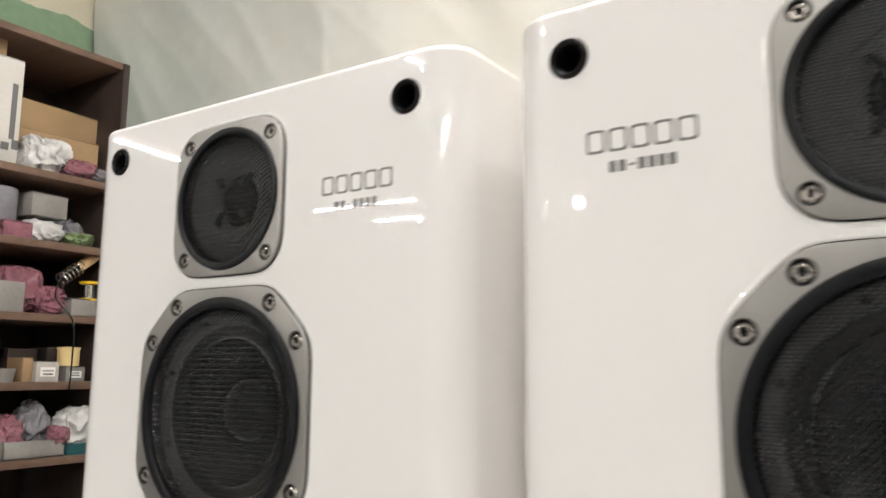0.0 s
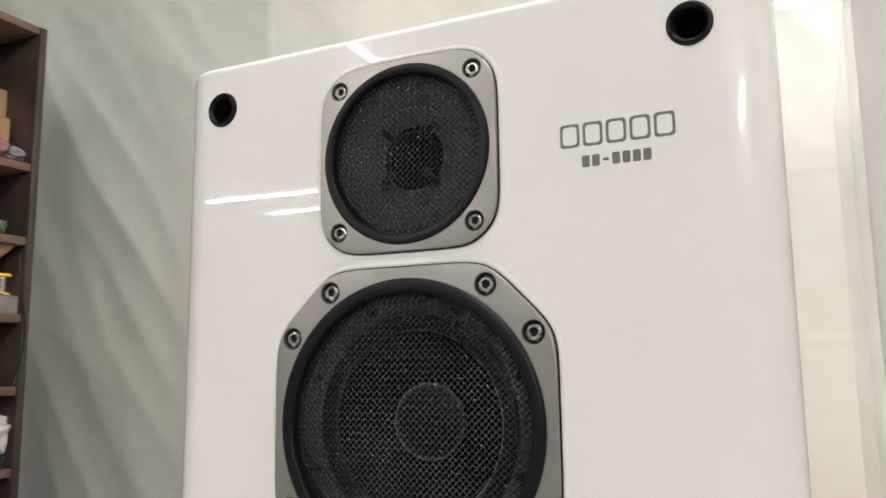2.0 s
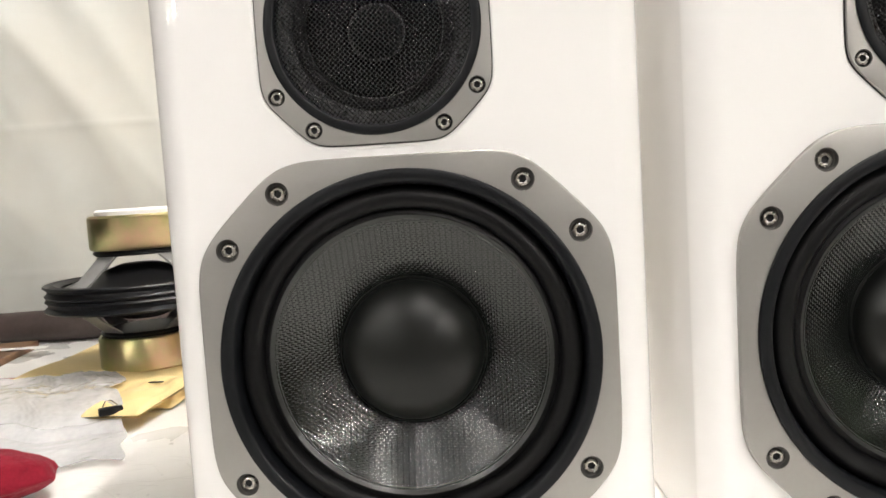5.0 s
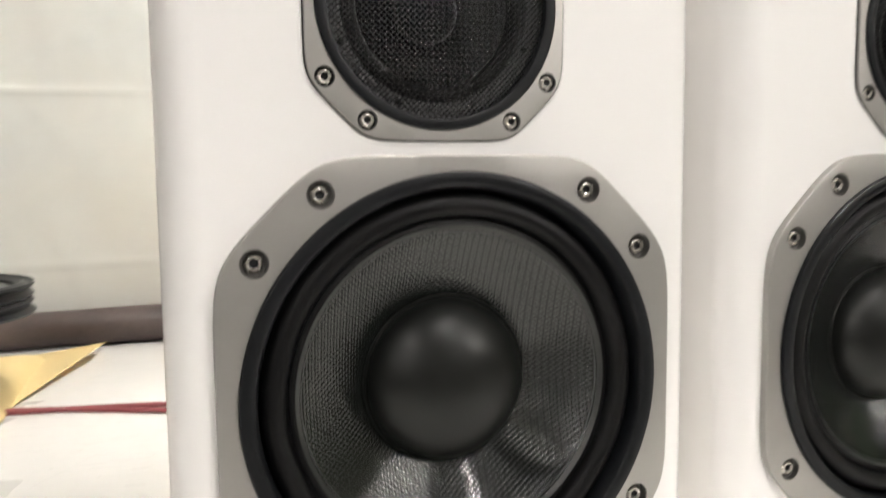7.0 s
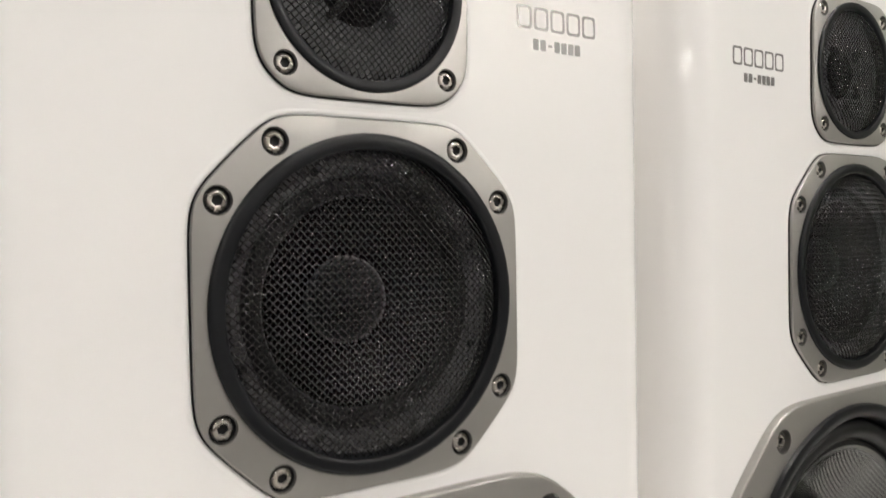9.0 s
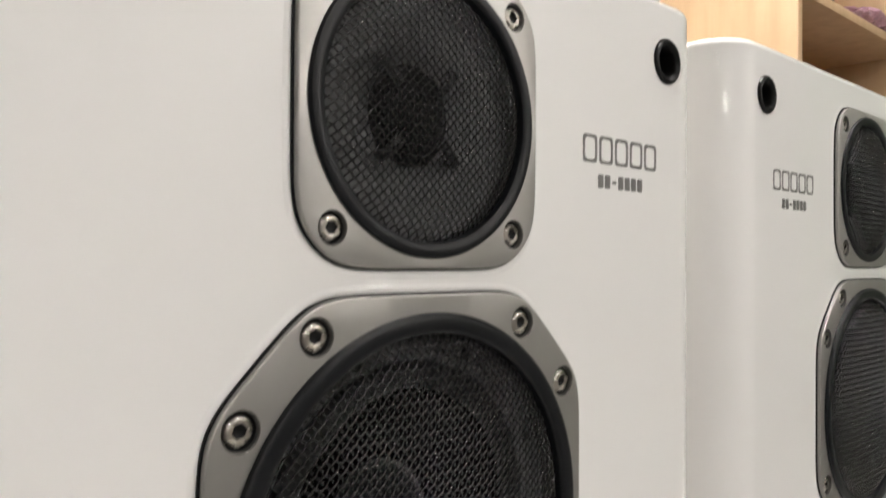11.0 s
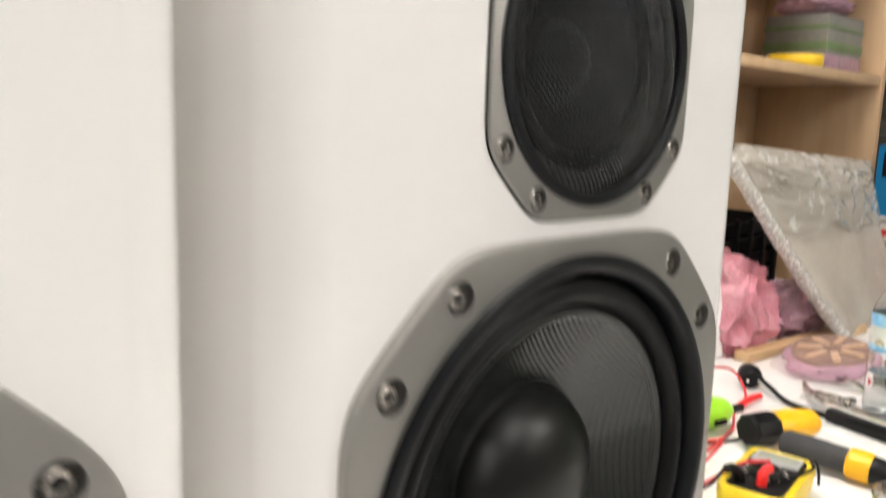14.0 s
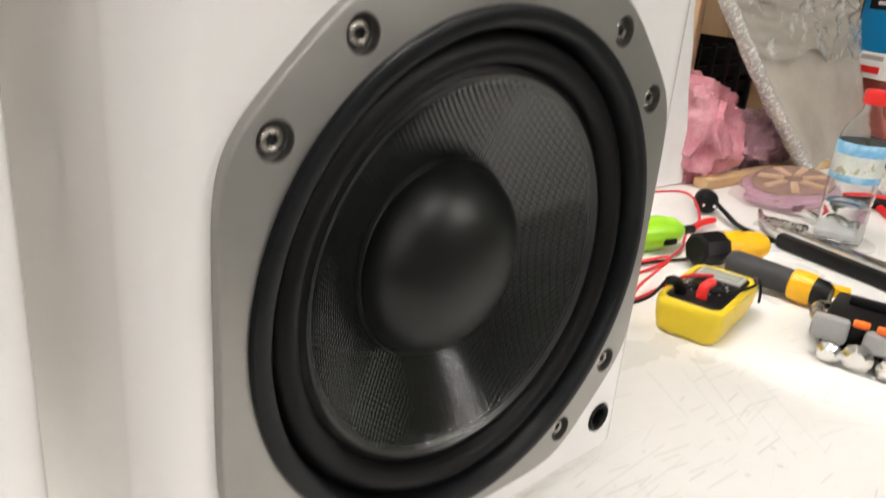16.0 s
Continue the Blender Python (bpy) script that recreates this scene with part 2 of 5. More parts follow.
STEEL = mat("screw_steel", (0.50, 0.47, 0.435), 0.26, metal=1.0, vary=0.12, scale=120, rough_vary=0.08)
PRINT = mat("grey_print", (0.20, 0.195, 0.19), 0.3, metal=0.3, vary=0.04)
LAMINATE = bench_top_material()
PALE_WOOD = wood_mat("pale_maple_board", (0.55, 0.385, 0.23), (0.475, 0.32, 0.185), 0.45, (14, 14, 1.5))
DARK_WOOD = wood_mat("dark_wenge_board", (0.036, 0.025, 0.021), (0.020, 0.014, 0.012), 0.35, (14, 14, 1.5))
RED_WOOD = wood_mat("red_brown_board", (0.125, 0.077, 0.053), (0.09, 0.054, 0.038), 0.4, (14, 2, 14))
BROWN_BOARD = wood_mat("brown_board", (0.20, 0.11, 0.06), (0.13, 0.07, 0.04), 0.5, (3, 30, 30))
FILM = mat("plastic_film", (0.55, 0.565, 0.54), 0.30, vary=0.08, scale=1.5, second=(0.57, 0.55, 0.49), second_scale=0.9, second_edge=(0.42, 0.66), bump=0.08, bump_scale=9)
FILM_WHITE = mat("white_film", (0.74, 0.74, 0.74), 0.35, vary=0.05, scale=4, bump=0.2, bump_scale=12)
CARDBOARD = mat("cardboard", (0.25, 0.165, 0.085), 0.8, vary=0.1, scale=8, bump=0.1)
CARD_GREY = mat("grey_card", (0.36, 0.34, 0.31), 0.7, vary=0.1, scale=8)
WHITE_CARD = mat("white_card", (0.72, 0.71, 0.68), 0.55, vary=0.04, scale=6)
MANILA = mat("manila_paper", (0.72, 0.56, 0.27), 0.6, vary=0.06, scale=6, bump=0.15, bump_scale=25)
PINK_WRAP = mat("pink_bubble_wrap", (0.74, 0.30, 0.37), 0.13, vary=0.3, scale=14, bump=1.0, bump_scale=11, second=(0.86, 0.46, 0.52), second_scale=20, second_edge=(0.46, 0.66), bubbles=110, transmission=0.2, alpha=0.8, ridged=True)
LILAC_WRAP = mat("lilac_bubble_wrap", (0.68, 0.43, 0.53), 0.13, vary=0.3, scale=14, bump=1.0, bump_scale=11, second=(0.60, 0.34, 0.44), second_scale=12, second_edge=(0.46, 0.66), bubbles=110, transmission=0.2, alpha=0.8, ridged=True)
# Pink wrap darkened in colour to stand in for the shaded bookcase.
PINK_DIMMED = mat("shelf_dimmed_pink_wrap", (0.36, 0.15, 0.19), 0.18, vary=0.4, scale=14, bump=0.55, bump_scale=16, second=(0.24, 0.10, 0.13), second_scale=12, second_edge=(0.44, 0.62), transmission=0.2, alpha=0.8, ridged=True)
CLEAR_WRAP = mat("clear_bubble_wrap", (0.54, 0.495, 0.435), 0.16, vary=0.1, scale=7, bump=0.10, bump_scale=30, alpha=0.8, ridged=True)
# The whiter second colour paints glints on the crinkled fold.
WRAP_GLINT = mat("glint_patched_wrap", (0.55, 0.51, 0.45), 0.06, vary=0.1, scale=8, bump=0.9, bump_scale=18, alpha=0.55, ridged=True, second=(0.82, 0.80, 0.76), second_scale=26, second_edge=(0.57, 0.64))
# White specks in the colour stand for glints along the bubbly edge.
WRAP_EDGE = mat("glint_specked_edge", (0.55, 0.53, 0.50), 0.07, vary=0.15, scale=20, bump=0.3, bump_scale=60, alpha=0.7, bubbles=150, second=(0.93, 0.92, 0.90), second_scale=170, second_edge=(0.52, 0.58))
PINK_VEIL = mat("pink_veil_wrap", (0.82, 0.55, 0.61), 0.12, vary=0.15, scale=20, bump=0.5, bump_scale=14, alpha=0.16, ridged=True)
DARK_PRINT = mat("dark_print", (0.10, 0.10, 0.10), 0.5, vary=0.1)
ARM_GREY = mat("basket_arm_grey", (0.15, 0.15, 0.15), 0.4, vary=0.15, scale=20)
POLY_BAG = mat("white_poly_bag", (0.68, 0.68, 0.67), 0.2, vary=0.12, scale=10, bump=0.25, bump_scale=30, transmission=0.3)
# White card with the dimness of the shelves put into its colour.
SHELF_WHITE = mat("shelf_dimmed_card", (0.20, 0.19, 0.178), 0.6, vary=0.2, scale=9)
GREY_BAG = mat("grey_poly_bag", (0.22, 0.215, 0.235), 0.2, vary=0.25, scale=12, bump=0.25, bump_scale=30, transmission=0.3)
YELLOW = mat("yellow_plastic", (0.80, 0.53, 0.02), 0.35, vary=0.05, scale=15, bump=0.03)
YELLOW_DIM = mat("yellow_case", (0.70, 0.52, 0.02), 0.38, vary=0.05, scale=15, bump=0.03)
ORANGE_YELLOW = mat("amber_plastic", (0.85, 0.45, 0.01), 0.35, vary=0.05, scale=15)
LIME = mat("lime_plastic", (0.32, 0.66, 0.03), 0.3, vary=0.05, scale=15)
GREEN = mat("green_bag", (0.045, 0.30, 0.04), 0.35, vary=0.2, scale=15, bump=0.6, bump_scale=30)
DULL_GREEN = mat("dull_green_print", (0.12, 0.17, 0.075), 0.45, vary=0.2, scale=15)
GRIP = mat("grey_grip", (0.045, 0.045, 0.047), 0.55, vary=0.1, scale=30, bump=0.2, bump_scale=300, spec=0.25)
RED = mat("red_plastic", (0.68, 0.02, 0.02), 0.35, vary=0.05, scale=15)
RED_WIRE = mat("red_wire", (0.55, 0.02, 0.03), 0.4, vary=0.05)
WINE = mat("wine_cloth", (0.20, 0.010, 0.022), 0.95, vary=0.25, scale=30, bump=0.6, bump_scale=250, sheen=0.08, spec=0.1)
WINE_TAPE = mat("wine_cable", (0.20, 0.045, 0.05), 0.5, vary=0.1)
ORANGE = mat("orange_button", (0.85, 0.16, 0.02), 0.4, vary=0.05)
GREY_PLASTIC = mat("grey_plastic", (0.30, 0.30, 0.30), 0.38, vary=0.06, scale=20, bump=0.05)
CHROME = mat("polished_metal", (0.75, 0.74, 0.72), 0.16, metal=1.0, vary=0.08, scale=30)
LCD = mat("meter_window", (0.30, 0.32, 0.28), 0.15, vary=0.03)
BLUE = mat("blue_card", (0.004, 0.20, 0.45), 0.4, vary=0.05, scale=8)
NAVY = mat("navy_card", (0.02, 0.04, 0.14), 0.45, vary=0.1)
ZINC = mat("yellow_zinc", (0.44, 0.45, 0.20), 0.28, metal=0.9, vary=0.15, scale=8, second=(0.60, 0.40, 0.26), second_scale=9, second_edge=(0.42, 0.66))
VINYL = mat("dark_vinyl", (0.060, 0.044, 0.040), 0.5, vary=0.3, scale=7, bump=0.2, bump_scale=30)
TEAL = mat("teal_plastic", (0.01, 0.07, 0.08), 0.4, vary=0.1)
CLEAR = mat("clear_pet", (0.95, 0.97, 0.98), 0.03, vary=0.0, transmission=1.0, ior=1.3)
WATER = mat("water_fill", (0.97, 0.98, 0.98), 0.0, vary=0.0, transmission=1.0, ior=1.33)
LABEL_BLUE = mat("bottle_label", (0.62, 0.64, 0.60), 0.4, vary=0.2, scale=20, second=(0.42, 0.38, 0.26), second_scale=60, second_edge=(0.56, 0.60))
LABEL_SKY = mat("bottle_label_band", (0.17, 0.42, 0.66), 0.35, vary=0.2, scale=25, second=(0.34, 0.58, 0.76), second_scale=30, second_edge=(0.5, 0.6))
CORK = mat("brown_disc", (0.20, 0.12, 0.065), 0.7, vary=0.15, scale=20)
TAN = mat("tan_wood", (0.50, 0.34, 0.18), 0.5, vary=0.1, scale=20)
CONCRETE = mat("concrete_floor", (0.22, 0.215, 0.205), 0.6, vary=0.15, scale=1.5, bump=0.2, bump_scale=40)
# Tones of unseen walls and ceiling, set for what the drivers reflect.
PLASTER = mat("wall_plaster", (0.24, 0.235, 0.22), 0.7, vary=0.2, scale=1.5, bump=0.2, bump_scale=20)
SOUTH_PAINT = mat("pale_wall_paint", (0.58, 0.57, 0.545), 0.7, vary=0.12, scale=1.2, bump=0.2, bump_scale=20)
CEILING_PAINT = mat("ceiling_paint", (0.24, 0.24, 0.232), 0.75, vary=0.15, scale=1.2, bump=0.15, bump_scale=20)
CLEAR_BAG = mat("clear_poly_bag", (0.66, 0.66, 0.67), 0.08, vary=0.18, scale=9, bump=0.7, bump_scale=13, alpha=0.5, ridged=True)
GREEN_WALL = painted_wall("green_dado_wall", (0.19, 0.285, 0.18), (0.52, 0.48, 0.37), 2.53, 0.16)
OLD_WALL = mat("peeling_wall", (0.145, 0.118, 0.09), 0.75, vary=0.6, scale=5, bump=1.0, bump_scale=9, second=(0.030, 0.042, 0.028), second_scale=4.2, second_edge=(0.36, 0.62))
ARCH_GREEN = mat("green_arch_paint", (0.13, 0.20, 0.11), 0.7, vary=0.25, scale=4, bump=0.4, bump_scale=25, second=(0.09, 0.12, 0.08), second_scale=5, second_edge=(0.56, 0.7))
courses = OLD_WALL.node_tree.nodes.new("ShaderNodeMapping")
courses.inputs["Scale"].default_value = (1.0, 1.0, 3.2)
for link in [k for k in OLD_WALL.node_tree.links if k.from_socket.name == "Object"]:
    target = link.to_socket
    OLD_WALL.node_tree.links.new(link.from_socket, courses.inputs["Vector"])
    OLD_WALL.node_tree.links.new(courses.outputs["Vector"], target)
BENCH_FILL_GLOW = mat("bench_fill_tube", (1.0, 0.95, 0.905), 0.5, vary=0.0, emit=BENCH_FILL_POWER)
TUBE_GLOW = mat("lamp_tube", (1.0, 0.95, 0.905), 0.5, vary=0.0, emit=TUBE_POWER)
RIGHT_GLOW = mat("right_lamp_tube", (1.0, 0.95, 0.905), 0.5, vary=0.0, emit=RIGHT_TUBE_POWER)
GAP_FILL_GLOW = mat("gap_fill_tube", (1.0, 0.95, 0.905), 0.5, vary=0.0, emit=GAP_FILL_POWER)
AISLE_GLOW = mat("aisle_lamp_tube", (1.0, 0.95, 0.905), 0.5, vary=0.0, emit=AISLE_TUBE_POWER)
BULB_GLOW = mat("lamp_bulb", (1.0, 0.95, 0.86), 0.5, vary=0.0, emit=BULB_POWER)
LAMP_WHITE = mat("lamp_enamel", (0.75, 0.75, 0.74), 0.4, vary=0.03)


# mesh helpers ----------------------------------------------------------
def smooth(bm, angle=0.7):
    for f in bm.faces:
        f.smooth = True
    for e in bm.edges:
        if len(e.link_faces) == 2 and e.calc_face_angle(0) > angle:
            e.smooth = False


def finish(name, bm, materials, parent=None, angle=0.7):
    bmesh.ops.recalc_face_normals(bm, faces=bm.faces[:])
    smooth(bm, angle)
    me = bpy.data.meshes.new(name)
    bm.to_mesh(me)
    bm.free()
    for m in materials if isinstance(materials, (list, tuple)) else [materials]:
        me.materials.append(m)
    ob = new(name, me)
    ob.parent = parent
    return ob


def part(name, bm, material, parent, label="", at=None, angle=0.7):
    ob = finish(name, bm, material, parent, angle)
    if at is not None:
        ob.matrix_basis = at
    if label:
        tagged(ob, label)
    return ob


def thing(name, m, label, category, group="", kind=""):
    ob = new(name)
    ob.empty_display_size = 0.05
    ob.matrix_basis = m
    return tagged(ob, label, category, group, kind)


def solo(name, bm, material, m, label, category, group="", kind="", angle=0.7):
    ob = finish(name, bm, material, None, angle)
    ob.matrix_basis = m
    return tagged(ob, label, category, group, kind)


def box(sx, sy, sz, bevel=0.003, at=(0, 0, 0), segs=2, bm=None):
    """A block with its base centre at `at`, its edges rounded."""
    own = bmesh.new()
    bmesh.ops.create_cube(own, size=1)
    bmesh.ops.scale(own, vec=(sx, sy, sz), verts=own.verts[:])
    bmesh.ops.translate(own, vec=(at[0], at[1], at[2] + sz / 2), verts=own.verts[:])
    if bevel:
        bmesh.ops.bevel(own, geom=own.edges[:], offset=min(bevel, 0.45 * min(sx, sy, sz)), segments=segs, profile=0.5, affect="EDGES")
    return merge(bm, own)


def merge(bm, own, m=None):
    if m is not None:
        own.transform(m)
    if bm is None:
        return own
    me = bpy.data.meshes.new("tmp")
    own.to_mesh(me)
    own.free()
    bm.from_mesh(me)
    bpy.data.meshes.remove(me)
    return bm


def rings(bm, loops, closed=True, cap_first=False, cap_last=False, mat_index=0):
    """Skin loops of equal length, each a list of points."""
    vs = [[bm.verts.new(p) for p in lp] for lp in loops]
    for a, b in zip(vs, vs[1:]):
        k = len(a)
        for i in range(k if closed else k - 1):
            j = (i + 1) % k
            try:
                bm.faces.new((a[i], a[j], b[j], b[i])).material_index = mat_index
            except ValueError:
                pass
    for flag, lp in ((cap_first, vs[0]), (cap_last, vs[-1])):
        if flag:
            bm.faces.new(lp).material_index = mat_index
    return vs


def lathe(profile, segs=64, axis="y", bm=None, cap_first=False, cap_last=False, mat_index=0):
    """Turn (radius, height) pairs about the y or z axis. A radius of 0 closes the end."""
    bm = bm or bmesh.new()
    prev = None
    def place(r, h, a):
        return (r * math.cos(a), h, r * math.sin(a)) if axis == "y" else (r * math.cos(a), r * math.sin(a), h)
    first = None
    for r, h in profile:
        if r < 1e-6:
            cur = [bm.verts.new(place(0, h, 0))]
        else:
            cur = [bm.verts.new(place(r, h, 2 * math.pi * i / segs)) for i in range(segs)]
        if prev:
            for i in range(segs):
                j = (i + 1) % segs
                a = [prev[i % len(prev)], prev[j % len(prev)]] if len(prev) > 1 else [prev[0]]
                b = [cur[j % len(cur)], cur[i % len(cur)]] if len(cur) > 1 else [cur[0]]
                if len(a) + len(b) > 2:
                    bm.faces.new(a + b).material_index = mat_index
        first = first or cur
        prev = cur
    if cap_first and len(first) > 1:
        bm.faces.new(first).material_index = mat_index
    if cap_last and len(prev) > 1:
        bm.faces.new(prev).material_index = mat_index
    return bm


def smooth_path(points, steps=8):
    """Catmull-Rom through the points."""
    p = [Vector(q) for q in points]
    p = [2 * p[0] - p[1]] + p + [2 * p[-1] - p[-2]]
    out = []
    for i in range(1, len(p) - 2):
        for k in range(steps):
            t = k / steps
            a, b, c, d = p[i - 1], p[i], p[i + 1], p[i + 2]
            out.append(0.5 * ((2 * b) + (c - a) * t + (2 * a - 5 * b + 4 * c - d) * t * t + (3 * b - a - 3 * c + d) * t ** 3))
    return out + [p[-2]]


def tube(points, r, segs=8, bm=None, steps=8, raw=False, taper=None):
    """A round cable or rod along points, its ends closed."""
    bm = bm or bmesh.new()
    path = [Vector(q) for q in points] if raw else smooth_path(points, steps)
    loops, side = [], None
    for i, q in enumerate(path):
        d = (path[min(i + 1, len(path) - 1)] - path[max(i - 1, 0)]).normalized()
        if side is None:
            side = d.cross(Vector((0, 0, 1)) if abs(d.z) < 0.9 else Vector((1, 0, 0))).normalized()
        side = (side - d * side.dot(d)).normalized()
        up = d.cross(side)
        rr = r if taper is None else r * taper(i / (len(path) - 1))
        loops.append([q + rr * (math.cos(2 * math.pi * k / segs) * side + math.sin(2 * math.pi * k / segs) * up) for k in range(segs)])
    rings(bm, loops, cap_first=True, cap_last=True)
    return bm


def crumple(sx, sy, sz, seed, amount=0.44, detail=1.6, level=5, flat=True):
    """A crumpled bag or wrapped lump, its base on z = 0."""
    bm = bmesh.new()
    bmesh.ops.create_icosphere(bm, subdivisions=level, radius=1)
    off = Vector((seed * 7.31, seed * 3.17, seed * 1.73))
    for v in bm.verts:
        d = v.co.normalized()
        n1 = noise.noise(d * detail * 0.5 + off)
        n2 = abs(noise.noise(d * detail * 1.3 + off * 2))
        n3 = abs(noise.noise(d * detail * 3.4 + off * 3))
        n4 = abs(noise.noise(d * detail * 7.5 + off))
        pleat = abs(noise.noise(Vector((d.x * 4.6, d.y * 4.6, d.z * 1.1)) + off * 4))
        k = 1 + amount * (0.09 - 0.36 * pleat + 0.9 * n1 - 1.1 * n2 + 0.42 - 0.16 * n3 - 0.02 * n4)
        q = Vector((d.x * abs(d.x) ** -0.14 if d.x else 0, d.y * abs(d.y) ** -0.14 if d.y else 0, d.z * abs(d.z) ** -0.2 if d.z else 0)) * 0.85 * k
        v.co = Vector((q.x * sx / 2, q.y * sy / 2, q.z * sz / 2 + sz / 2))
        if flat and v.co.z < 0.06 * sz:
            v.co.z = 0.0
    low = min(v.co.z for v in bm.verts)
    for v in bm.verts:
        v.co.z -= low
    return bm


def sheet(nx, ny, fn, thick=0.0):
    """A sheet from fn(u, v) -> point; with a thickness it gets a second skin and closed rims."""
    bm = bmesh.new()
    g = [[bm.verts.new(fn(i / nx, j / ny)) for j in range(ny + 1)] for i in range(nx + 1)]
    for i in range(nx):
        for j in range(ny):
            bm.faces.new((g[i][j], g[i + 1][j], g[i + 1][j + 1], g[i][j + 1]))
    if thick:
        bmesh.ops.recalc_face_normals(bm, faces=bm.faces[:])
        bmesh.ops.solidify(bm, geom=bm.faces[:], thickness=thick)
    return bm


# structure -------------------------------------------------------------
def slab(name, x0, x1, y0, y1, z0, z1, material, label):
    bm = box(x1 - x0, y1 - y0, z1 - z0, 0.0, (0, 0, 0))
    return solo(name, bm, material, pose((x0 + x1) / 2, (y0 + y1) / 2, z0), label, name.split("_")[0], kind="structure")


X0, X1, Y0, Y1 = -2.35, 3.25, -7.4, 1.36
slab("floor", -6.6, X1 + 0.1, Y0 - 0.1, Y1 + 0.1, -0.1, 0.0, CONCRETE, "worn grey concrete workshop floor")
slab("ceiling", -6.6, X1 + 0.1, Y0 - 0.1, Y1 + 0.1, CEIL, CEIL + 0.1, CEILING_PAINT, "dark grey painted ceiling")
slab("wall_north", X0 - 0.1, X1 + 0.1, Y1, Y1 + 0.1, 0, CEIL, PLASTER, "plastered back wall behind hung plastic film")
slab("wall_west", X0 - 0.1, X0, -1.0, Y1, 0, CEIL, GREEN_WALL, "wall with green paint below a ragged beige band")
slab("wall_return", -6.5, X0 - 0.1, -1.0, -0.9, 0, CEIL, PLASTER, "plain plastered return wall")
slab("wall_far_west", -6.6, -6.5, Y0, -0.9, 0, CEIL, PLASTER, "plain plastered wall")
slab("wall_south", -6.6, X1 + 0.1, Y0 - 0.1, Y0, 0, CEIL, SOUTH_PAINT, "plain pale painted wall")
slab("wall_east", X1, X1 + 0.1, Y0, Y1, 0, CEIL, OLD_WALL, "old dark wall with peeling green and brown paint")


def arch_surround(y0, y1, yc, spring, radius, thick):
    """A plastered wall face with a round-headed opening down to the floor, in the y-z plane."""
    bm = bmesh.new()
    curve = [(yc - radius * math.cos(math.pi * k / 40), spring + radius * math.sin(math.pi * k / 40)) for k in range(41)]
    low = [(y0, 0.0), (yc - radius - 0.0005, 0.0)] + curve + [(yc + radius + 0.0005, 0.0), (y1, 0.0)]
    rings(bm, [[(0.0, y, z) for y, z in low], [(0.0, y, CEIL) for y, z in low]], closed=False)
    bmesh.ops.recalc_face_normals(bm, faces=bm.faces[:])
    out = bmesh.ops.extrude_face_region(bm, geom=bm.faces[:])
    bmesh.ops.translate(bm, vec=(-thick, 0, 0), verts=[g for g in out["geom"] if isinstance(g, bmesh.types.BMVert)])
    return bm


solo("wall_arch", arch_surround(-1.2, Y1, 0.16, 1.73, 0.75, 0.08), ARCH_GREEN, pose(X1 - 0.004, 0, 0), "dull green painted wall face round an arched recess", "wall", kind="structure")


def film_point(u, v):
    x = -2.33 + 4.65 * u
    z = 0.62 + 2.21 * v
    fold = 0.030 * noise.noise(Vector((x * 1.7, z * 0.35, 2.0)))
    fold += 0.024 * (1 - abs(noise.noise(Vector(((1.5 * x + z) * 1.25, (x - 1.5 * z) * 0.25, 5.0)))) * 2)
    fold += 0.006 * (1 - abs(noise.noise(Vector(((1.5 * x + z) * 3.6, (x - 1.5 * z) * 0.7, 7.0)))) * 2)
    fold += 0.005 * noise.noise(Vector((x * 6 + 1.5 * z, z * 1.4, 9.0)))
    fold += 0.0012 * noise.noise(Vector((x * 18, z * 9.0, 4.0)))
    # level creases from folding, and one upright seam
    for zs in (0.905, 1.256, 1.59, 1.93):
        d = z - zs - 0.006 * noise.noise(Vector((x * 3, zs, 1)))
        fold += 0.0030 * math.exp(-abs(d) / 0.007) * min(1.0, max(0.0, 1.35 - abs(x + 0.3)))
    d = x + 1.10 - 0.010 * noise.noise(Vector((z * 3, 2.0, 1)))
    fold += 0.006 * math.exp(-abs(d) / 0.016) * (0.6 + 0.8 * noise.noise(Vector((z * 4, 5.0, 2.0))))
    return (x, 1.285 - fold, z)


solo("plastic_film", sheet(350, 330, film_point, 0.002), FILM, pose(0, 0, 0), "wrinkled off-white plastic film hung over the wall, with horizontal creases", "plastic sheet", kind="structure")


def ceiling_tube(x, y, turn, length=1.2, glow=TUBE_GLOW):
    t = thing("tube_lamp", pose(x, y, CEIL, 0, 0, turn), "white ceiling batten with a bare fluorescent tube", "lamp", "tube lamps")
    part("batten", box(length + 0.06, 0.06, 0.045, 0.004, (0, 0, -0.045)), LAMP_WHITE, t)
    bm = bmesh.new()
    tube([(-length / 2, 0, -0.075), (length / 2, 0, -0.075)], 0.014, 12, bm, raw=True)
    part("tube", bm, glow, t, "glowing white glass tube")
    for sx in (-1, 1):
        part("end_holder", box(0.022, 0.032, 0.055, 0.003, (sx * (length / 2 + 0.012), 0, -0.095)), LAMP_WHITE, t)
    return t


ceiling_tube(-1.76, -3.15, 86)
ceiling_tube(-4.35, -5.35, -4)
ceiling_tube(-4.45, -3.15, 80)
ceiling_tube(-4.2, -6.1, -2)
ceiling_tube(2.85, -3.75, 84, 1.2, RIGHT_GLOW)
ceiling_tube(-1.5, -2.0, 88, 1.2)
ceiling_tube(0.50, -1.95, 91, 1.2, AISLE_GLOW)
# Two added fill tubes: one brightens the cabinet gap, one the right bench.
ceiling_tube(0.206, 0.20, 90, 0.9, GAP_FILL_GLOW)
ceiling_tube(0.90, 0.12, 90, 1.3, BENCH_FILL_GLOW)
